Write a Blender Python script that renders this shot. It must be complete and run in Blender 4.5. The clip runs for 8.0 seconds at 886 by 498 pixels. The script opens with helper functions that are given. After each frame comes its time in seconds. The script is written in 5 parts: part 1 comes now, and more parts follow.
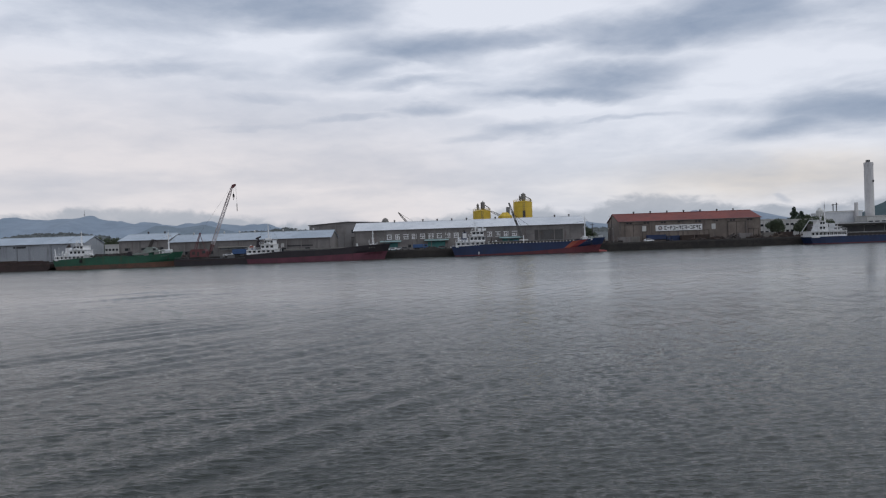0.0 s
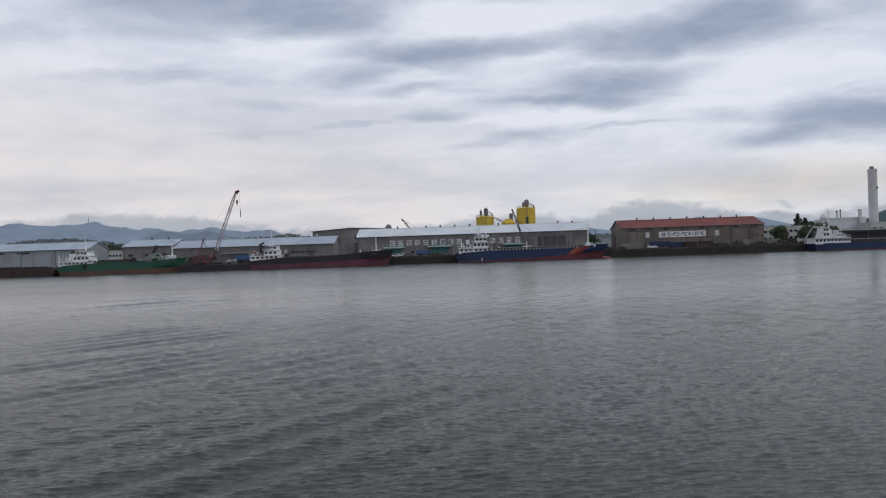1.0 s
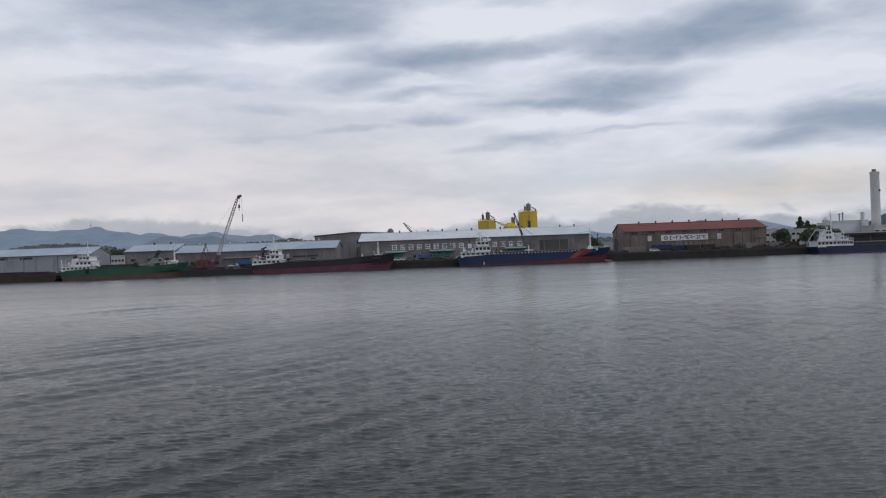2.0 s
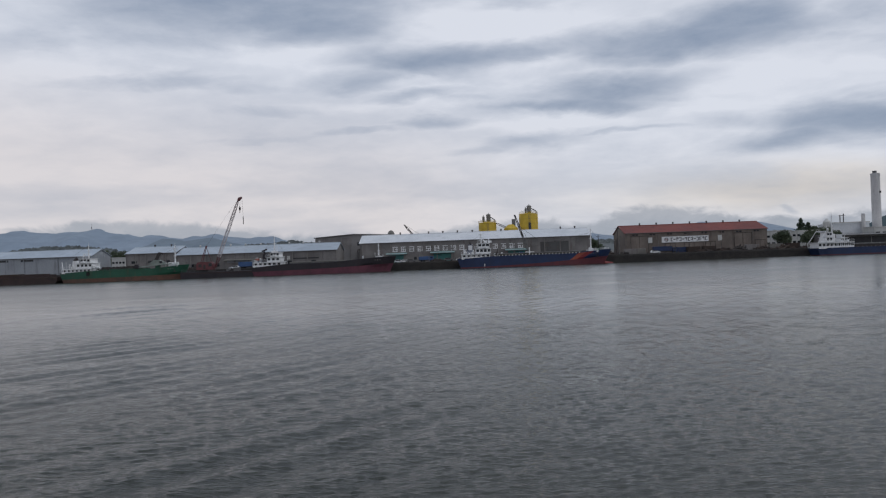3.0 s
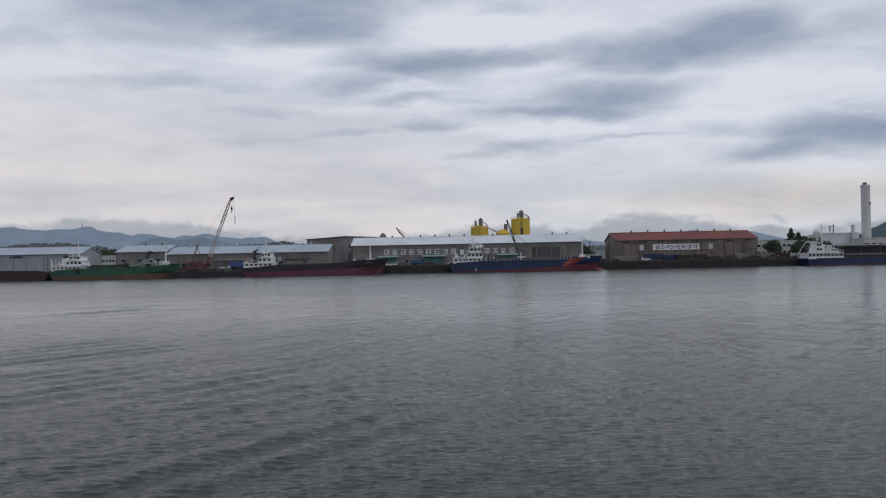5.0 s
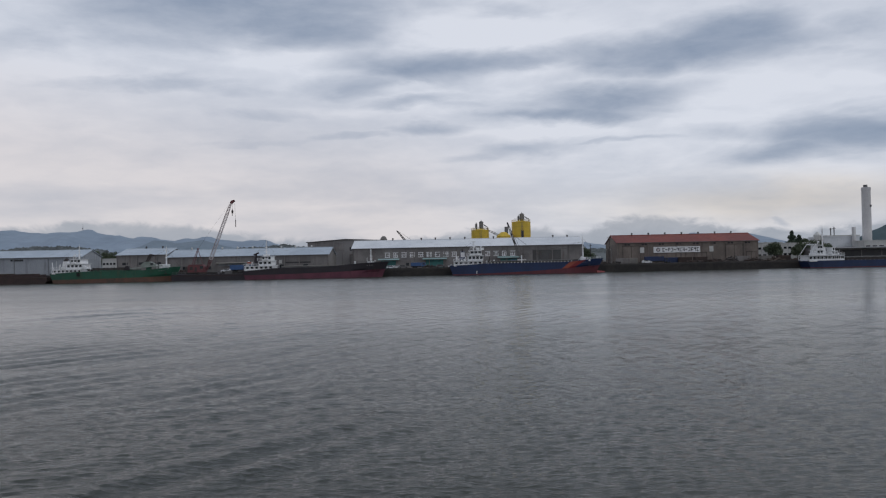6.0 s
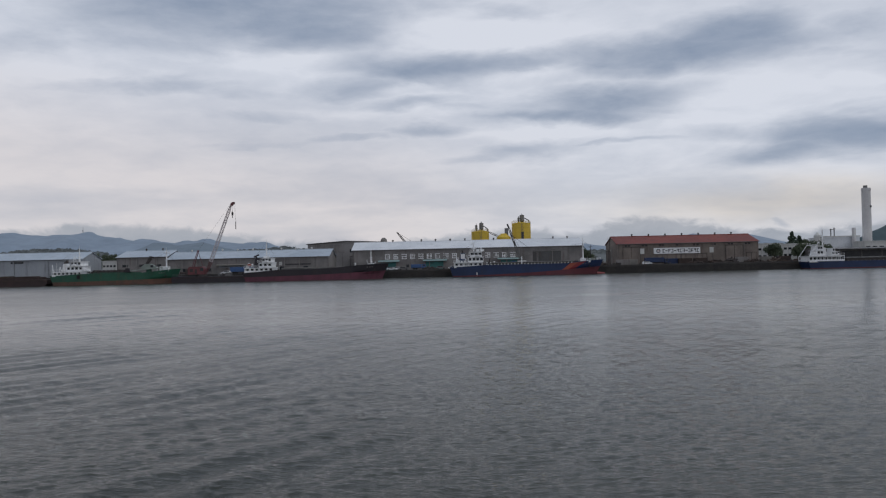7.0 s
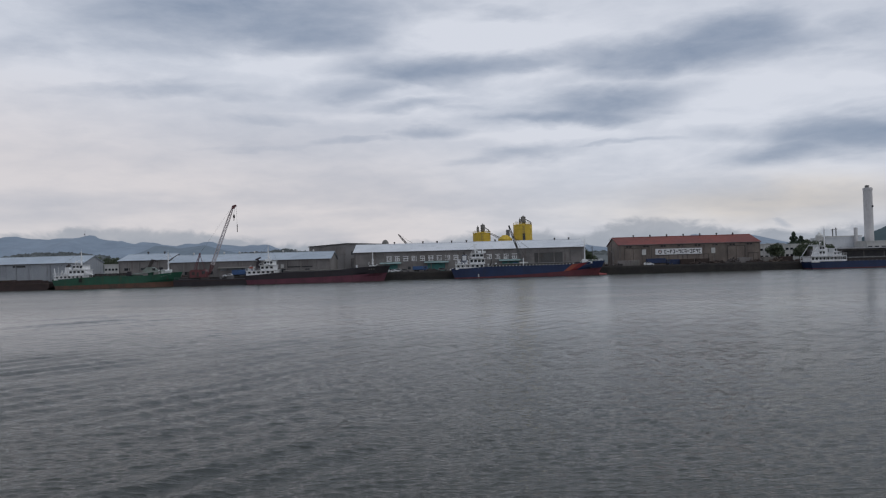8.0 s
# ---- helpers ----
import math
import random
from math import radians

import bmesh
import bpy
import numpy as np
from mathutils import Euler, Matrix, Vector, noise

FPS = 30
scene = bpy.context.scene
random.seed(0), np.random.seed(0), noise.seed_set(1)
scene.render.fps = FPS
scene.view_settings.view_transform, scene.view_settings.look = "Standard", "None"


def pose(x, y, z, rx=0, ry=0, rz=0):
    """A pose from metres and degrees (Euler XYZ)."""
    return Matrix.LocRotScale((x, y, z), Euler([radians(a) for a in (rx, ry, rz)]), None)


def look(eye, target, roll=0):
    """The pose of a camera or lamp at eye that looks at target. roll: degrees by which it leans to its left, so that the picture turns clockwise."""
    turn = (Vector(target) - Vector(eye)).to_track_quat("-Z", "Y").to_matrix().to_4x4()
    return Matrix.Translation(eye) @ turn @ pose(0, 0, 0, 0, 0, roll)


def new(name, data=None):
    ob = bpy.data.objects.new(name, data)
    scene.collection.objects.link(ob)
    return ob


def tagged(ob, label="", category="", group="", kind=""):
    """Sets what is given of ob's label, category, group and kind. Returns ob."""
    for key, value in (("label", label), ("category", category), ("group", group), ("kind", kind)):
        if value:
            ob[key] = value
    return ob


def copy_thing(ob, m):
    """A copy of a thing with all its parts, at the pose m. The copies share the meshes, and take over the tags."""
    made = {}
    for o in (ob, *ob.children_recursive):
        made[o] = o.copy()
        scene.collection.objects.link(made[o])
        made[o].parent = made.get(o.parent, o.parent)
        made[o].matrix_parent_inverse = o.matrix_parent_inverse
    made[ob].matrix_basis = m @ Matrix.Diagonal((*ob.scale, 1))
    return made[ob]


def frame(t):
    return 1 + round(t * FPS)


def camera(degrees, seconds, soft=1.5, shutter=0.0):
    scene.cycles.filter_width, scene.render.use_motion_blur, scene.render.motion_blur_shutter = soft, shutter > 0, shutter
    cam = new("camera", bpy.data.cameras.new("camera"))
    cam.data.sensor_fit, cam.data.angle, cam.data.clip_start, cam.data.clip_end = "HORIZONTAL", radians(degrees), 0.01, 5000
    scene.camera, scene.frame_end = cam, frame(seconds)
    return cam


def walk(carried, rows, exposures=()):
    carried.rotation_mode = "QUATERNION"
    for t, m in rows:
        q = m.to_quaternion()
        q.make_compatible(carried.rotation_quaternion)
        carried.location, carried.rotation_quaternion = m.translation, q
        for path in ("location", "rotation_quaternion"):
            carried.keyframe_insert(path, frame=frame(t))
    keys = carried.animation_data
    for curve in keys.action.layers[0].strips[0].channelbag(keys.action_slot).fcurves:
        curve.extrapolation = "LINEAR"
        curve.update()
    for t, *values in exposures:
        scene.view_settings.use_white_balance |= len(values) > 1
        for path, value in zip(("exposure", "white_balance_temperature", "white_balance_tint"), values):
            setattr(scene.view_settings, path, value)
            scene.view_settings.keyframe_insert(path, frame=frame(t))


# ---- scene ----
# The camera stands on a boat about 7 m over the water and looks across the harbour.
cam = camera(60, 8.0, soft=1.2)


def aim(yaw, pitch, roll):
    """Camera at its place, turned by yaw (to the right), pitch (up) and roll, in degrees."""
    return (Matrix.Translation((0, 0, 7.0)) @ pose(0, 0, 0, 0, 0, -yaw) @ pose(0, 0, 0, 90 + pitch)
            @ pose(0, 0, 0, 0, 0, roll))


walk(cam, [(t, aim(a, b, c)) for t, a, b, c in (
    (0.0, -0.233, -0.579, -1.969),
    (0.5, -0.411, -0.346, -1.921),
    (1.0, -0.449, -0.104, -1.912),
    (1.5, -0.525, 0.070, -1.998),
    (3.0, -0.631, 0.343, -2.119),
    (3.5, -0.608, 0.354, -2.032),
    (4.0, -0.660, 0.325, -2.017),
    (4.3, -0.650, 0.330, -1.980),
    (4.4, -0.010, 0.548, -1.110),
    (4.5, -0.002, 0.561, -1.116),
    (6.0, -0.048, 0.816, -1.175),
    (6.5, -0.058, 0.893, -1.226),
    (7.0, -0.055, 0.932, -1.301),
    (7.5, -0.079, 1.002, -1.421),
    (8.0, -0.167, 1.074, -1.565),
)], exposures=((0.0, 0.12), (1.5, 0.10), (3.0, 0.0), (6.0, -0.02), (8.0, -0.07)))


# ---- world and sun ----
class Nodes:
    """A short hand for node trees."""

    def __init__(self, tree):
        self.tree = tree
        tree.nodes.clear()

    def add(self, kind):
        return self.tree.nodes.new(kind)

    def put(self, socket, value):
        if isinstance(value, bpy.types.NodeSocket):
            self.tree.links.new(value, socket)
        elif value is not None:
            socket.default_value = value

    def math(self, op, a, b=None, c=None, clamp=False):
        n = self.add("ShaderNodeMath")
        n.operation, n.use_clamp = op, clamp
        for s, v in zip(n.inputs, (a, b, c)):
            self.put(s, v)
        return n.outputs[0]

    def mix(self, fac, a, b, blend="MIX"):
        n = self.add("ShaderNodeMix")
        n.data_type, n.blend_type = "RGBA", blend
        self.put(n.inputs[0], fac)
        self.put(n.inputs[6], a if isinstance(a, bpy.types.NodeSocket) else (*a, 1))
        self.put(n.inputs[7], b if isinstance(b, bpy.types.NodeSocket) else (*b, 1))
        return n.outputs[2]

    def noise(self, vec, scale, detail=3.0, rough=0.55, distort=0.0):
        n = self.add("ShaderNodeTexNoise")
        self.put(n.inputs["Vector"], vec)
        n.inputs["Scale"].default_value, n.inputs["Detail"].default_value = scale, detail
        n.inputs["Roughness"].default_value, n.inputs["Distortion"].default_value = rough, distort
        return n.outputs["Fac"]

    def ramp(self, fac, lo, hi, a=0.0, b=1.0):
        n = self.add("ShaderNodeMapRange")
        n.interpolation_type = "SMOOTHSTEP"
        for s, v in zip(n.inputs, (fac, lo, hi, a, b)):
            self.put(s, v)
        return n.outputs[0]

    def xyz(self, x, y, z):
        n = self.add("ShaderNodeCombineXYZ")
        for s, v in zip(n.inputs, (x, y, z)):
            self.put(s, v)
        return n.outputs[0]

    def scaled(self, vec, sx, sy, sz):
        n = self.add("ShaderNodeVectorMath")
        n.operation = "MULTIPLY"
        self.put(n.inputs[0], vec)
        n.inputs[1].default_value = (sx, sy, sz)
        return n.outputs[0]


SUN_EL, SUN_AZ = 55.0, 110.0          # degrees; azimuth to the right of the view

world = bpy.data.worlds.new("overcast")
scene.world = world
world.use_nodes = True
w = Nodes(world.node_tree)
way = w.add("ShaderNodeTexCoord").outputs["Generated"]
sep = w.add("ShaderNodeSeparateXYZ")
w.put(sep.inputs[0], way)
dx, dy, dz = sep.outputs
az = w.math("MULTIPLY", w.math("ARCTAN2", dx, dy), 180 / math.pi)
el = w.math("MULTIPLY", w.math("ARCSINE", dz), 180 / math.pi)
# cloud texture in bands that lie flat above the horizon
flat = w.xyz(w.math("MULTIPLY", az, 0.07), w.math("MULTIPLY", el, 0.21), 0.0)
lift = w.math("ADD", w.math("MAXIMUM", dz, 0.0), 0.16)
sheet = w.xyz(w.math("DIVIDE", dx, lift), w.math("DIVIDE", dy, lift), 3.0)
broad = w.noise(w.scaled(sheet, 1.0, 1.2, 1.0), 0.9, 4, 0.5, 0.2)
fine = w.noise(flat, 4.5, 7, 0.62, 0.3)
torn = w.noise(flat, 1.6, 6, 0.55, 0.3)
warp = w.math("MULTIPLY", w.math("SUBTRACT", w.noise(flat, 1.3, 4, 0.5), 0.5), 4.0)
warp_el = w.math("MULTIPLY", w.math("SUBTRACT", w.noise(w.scaled(flat, 1.0, 1.0, 1.0), 2.3, 5, 0.56, 0.3), 0.5), 1.9)
azw, elw = w.math("ADD", az, warp), w.math("ADD", el, warp_el)


def patches(table, sharp):
    """The densest of a set of soft patches (azimuth, elevation, half width, half height, tilt, density)."""
    total = None
    for ca, ce, hw, hh, tilt, dens in table:
        a = w.math("SUBTRACT", azw, ca)
        e = w.math("SUBTRACT", w.math("SUBTRACT", elw, ce), w.math("MULTIPLY", a, tilt))
        r2 = w.math("ADD", w.math("POWER", w.math("ABSOLUTE", w.math("DIVIDE", a, hw)), 2.0),
                    w.math("POWER", w.math("ABSOLUTE", w.math("DIVIDE", e, hh)), 2.0))
        one = w.math("MULTIPLY", w.math("EXPONENT", w.math("MULTIPLY", r2, -sharp)), dens)
        total = one if total is None else w.math("MAXIMUM", total, one)
    return total


BANDS_HIGH = (
    (-14.4, 17.9, 9.2, 2.06, 0.05, 0.72), (-9.1, 17, 6.2, 1.31, 0.02, 0.7), (-27, 14.8, 5.4, 0.64, 0.09, 0.36), (-22.1, 13.9, 4.7, 0.75, 0.06, 0.33), (-20.7, 12.6, 5.6, 0.57, 0.08, 0.45),
    (-12.5, 12.3, 4, 0.56, -0.08, 0.4), (-5.9, 13.1, 4.6, 0.72, 0.14, 0.55), (-0.6, 14.1, 4.9, 0.96, -0.03, 0.75), (4.5, 14.4, 5.5, 0.6, 0.03, 0.65), (-2.4, 11.6, 3.6, 0.37, 0.08, 0.5),
    (4.4, 18.1, 3.4, 0.38, -0.1, 0.35), (27.5, 15, 4.3, 0.98, -0.06, 0.42))
BANDS_EAST = (
    (16.9, 14.3, 6.6, 0.99, 0.02, 0.8), (21.1, 15.3, 3.5, 1.03, 0.07, 0.8), (12.6, 14.3, 4.4, 0.7, -0.03, 0.6), (11.6, 11.2, 6.9, 0.88, 0.05, 0.7), (8.3, 10.6, 5.4, 0.53, -0.06, 0.72),
    (17.2, 11.6, 3.5, 0.66, 0.06, 0.5), (14.5, 12.8, 5.9, 0.55, 0.11, 0.3), (27.9, 7.9, 4.3, 0.88, -0.05, 0.8), (24.4, 7, 3.8, 0.64, 0.04, 0.62), (21.3, 8.3, 2.6, 0.69, -0.19, 0.4),
    (20.6, 10.3, 3.7, 0.42, -0.1, 0.25), (26.3, 9.4, 3.1, 0.33, 0.11, 0.32), (25.3, 13.1, 5.5, 0.33, -0.08, 0.3))
BANDS_LOW = (
    (23.3, 2.2, 0.55, 0.22, -0.4, 0.45),
    (-11.8, 10.6, 4.7, 0.52, -0.02, 0.38), (-12.6, 8.7, 7.1, 0.36, 0.06, 0.36), (-6, 9.2, 5, 0.29, 0.04, 0.42), (-1.2, 9.7, 3.4, 0.49, 0, 0.52), (-26.1, 9.8, 2.7, 0.67, 0.05, 0.18),
    (6.2, 8, 3.3, 0.62, 0.07, 0.52), (2.8, 7.5, 2.5, 0.33, 0.01, 0.4), (12.8, 8.4, 5.2, 0.16, -0, 0.36), (-7.8, 3.8, 8.7, 0.46, 0.06, 0.24), (-0.7, 4.3, 7.2, 0.38, 0.02, 0.22),
    (6.9, 4.9, 8.7, 0.37, -0.02, 0.2), (24.3, 4, 4.5, 0.27, 0.05, 0.3), (16.3, 6.3, 10.1, 1.36, -0.06, 0.2))
GAPS = (
    (4.3, 16.4, 5.1, 0.86, -0.05, 0.85), (3.8, 13.4, 4.6, 0.4, 0, 0.7), (-1.5, 13, 2.5, 0.28, 0.07, 0.55), (2.5, 11, 4.2, 0.25, 0.01, 0.6), (7.7, 9.3, 5.4, 0.29, -0, 0.6),
    (-28.1, 13.1, 5, 0.79, 0.09, 0.5), (-10.8, 14.7, 4.9, 0.51, 0.02, 0.5), (-6.8, 11, 5.4, 0.33, 0.04, 0.4), (16.4, 9.7, 3.1, 0.36, 0.02, 0.4), (22.1, 11.6, 4, 0.83, -0.01, 0.5),
    (28.3, 11.4, 2, 0.64, -0.14, 0.5))
heavy = w.math("MAXIMUM", w.math("MAXIMUM", patches(BANDS_HIGH, 0.34), patches(BANDS_EAST, 0.36)), patches(BANDS_LOW, 0.45))
body = w.math("ADD", heavy, w.math("MULTIPLY", w.math("SUBTRACT", torn, 0.5), 0.55))
cover = w.math("MULTIPLY", w.ramp(body, -0.02, 0.84), 0.92)
loose = w.math("MULTIPLY", w.ramp(broad, 0.36, 0.66), 0.30)
wisps = w.math("MULTIPLY", w.math("SUBTRACT", fine, 0.5), 0.34)
streak = w.math("MULTIPLY", w.math("SUBTRACT", torn, 0.5), 0.30)
overhead_dim = w.ramp(el, 17.0, 36.0, 0.0, 0.74)      # added: unseen sky above the view dimmed to darken the near water
dark = w.math("ADD", w.math("ADD", w.math("ADD", w.math("MAXIMUM", cover, loose), wisps), streak), overhead_dim)
dark = w.math("SUBTRACT", dark, w.math("MULTIPLY", patches(GAPS, 0.7), 0.55), clamp=True)
low = w.math("MULTIPLY", w.ramp(w.math("ADD", el, w.math("MULTIPLY", az, 0.12)), 13.0, 3.0), w.ramp(az, -6.0, 14.0, 1.0, 0.3))
bright = w.mix(low, (0.73, 0.76, 0.84), (0.725, 0.69, 0.71))
glow = w.math("MULTIPLY", w.math("EXPONENT", w.math("MULTIPLY", w.math("ADD", w.math("POWER", w.math("ABSOLUTE", w.math("DIVIDE", w.math("SUBTRACT", az, 24.0), 12.0)), 2.0),
                                                                   w.math("POWER", w.math("ABSOLUTE", w.math("DIVIDE", w.math("SUBTRACT", elw, 3.6), 1.5)), 2.0)), -1.0)), 0.85)
bright = w.mix(glow, bright, (0.71, 0.645, 0.585))
upper = w.mix(dark, bright, (0.265, 0.325, 0.435))


def hump(mid, width, height):
    q = w.math("POWER", w.math("ABSOLUTE", w.math("DIVIDE", w.math("SUBTRACT", az, mid), width)), 2.0)
    return w.math("MULTIPLY", w.math("EXPONENT", w.math("MULTIPLY", q, -1.0)), height)


# a bank of low cloud along the hills, with a ragged top
puffs = w.noise(w.xyz(w.math("MULTIPLY", az, 0.45), w.math("MULTIPLY", el, 0.8), 2.0), 1.0, 6, 0.6, 0.4)
top = w.math("ADD", w.math("ADD", hump(-23.0, 8.5, 1.6), hump(4.5, 4.0, 0.8)), w.math("ADD", hump(15.2, 4.6, 1.3), hump(31.0, 4.0, 0.4)))
top = w.math("ADD", w.math("ADD", top, 1.65), w.math("MULTIPLY", w.math("SUBTRACT", puffs, 0.5), 1.7))
bank = w.math("MULTIPLY", w.ramp(w.math("SUBTRACT", top, el), -0.22, 0.45), w.ramp(puffs, 0.2, 0.75, 0.75, 1.0))
cloud = w.mix(bank, upper, w.mix(w.ramp(el, 0.5, 3.4), (0.33, 0.37, 0.44), (0.40, 0.42, 0.475)))
nishita = w.add("ShaderNodeTexSky")
nishita.sky_type, nishita.sun_disc = "NISHITA", False
nishita.sun_elevation, nishita.sun_rotation = radians(SUN_EL), radians(SUN_AZ)
clear = w.scaled(nishita.outputs[0], 0.08, 0.08, 0.08)
back = w.add("ShaderNodeBackground")
w.put(back.inputs[0], w.mix(0.93, clear, cloud))
back.inputs[1].default_value = 1.0
w.put(w.add("ShaderNodeOutputWorld").inputs[0], back.outputs[0])

sun = new("sun", bpy.data.lights.new("sun", "SUN"))
sun.data.energy, sun.data.angle, sun.data.color = 0.65, radians(30), (1.0, 0.95, 0.88)
sun.matrix_world = look((math.sin(radians(SUN_AZ)) * 500, math.cos(radians(SUN_AZ)) * 500, 500 * math.tan(radians(SUN_EL))), (0, 0, 0))


# ---- materials ----
def weathered(name, a, b, rough=0.7, scale=0.25, grain=3.0, metal=0.0, stain=None, amount=0.4, bump=0.03, streaks=False):
    """Two tones in broad patches, a fine grain, and stains; sizes in metres."""
    m = bpy.data.materials.new(name)
    m.use_nodes = True
    n = Nodes(m.node_tree)
    at = n.add("ShaderNodeTexCoord").outputs["Object"]
    col = n.mix(n.ramp(n.noise(at, scale, 4, 0.6), 0.35, 0.65), a, b)
    g = n.noise(at, grain, 3, 0.6)
    col = n.mix(n.math("MULTIPLY", n.ramp(g, 0.3, 0.75), 0.35), col, tuple(c * 0.6 for c in a))
    if stain:
        s = n.noise(n.scaled(at, 1.0, 1.0, 0.16) if streaks else at, scale * 4.0, 5, 0.65)
        col = n.mix(n.math("MULTIPLY", n.ramp(s, 0.52, 0.72), amount), col, stain)
    info = n.add("ShaderNodeObjectInfo").outputs["Random"]
    hue = n.add("ShaderNodeHueSaturation")
    n.put(hue.inputs["Value"], n.math("MULTIPLY_ADD", info, 0.12, 0.94))
    n.put(hue.inputs["Color"], col)
    p = n.add("ShaderNodeBsdfPrincipled")
    n.put(p.inputs["Base Color"], hue.outputs[0])
    n.put(p.inputs["Roughness"], n.math("MULTIPLY_ADD", g, 0.25, rough - 0.12))
    p.inputs["Metallic"].default_value = metal
    p.inputs["Specular IOR Level"].default_value = 0.5 if rough < 0.4 else 0.42
    bm_ = n.add("ShaderNodeBump")
    bm_.inputs["Distance"].default_value = bump
    n.put(bm_.inputs["Height"], g)
    n.put(p.inputs["Normal"], bm_.outputs[0])
    n.put(n.add("ShaderNodeOutputMaterial").inputs[0], p.outputs[0])
    return m


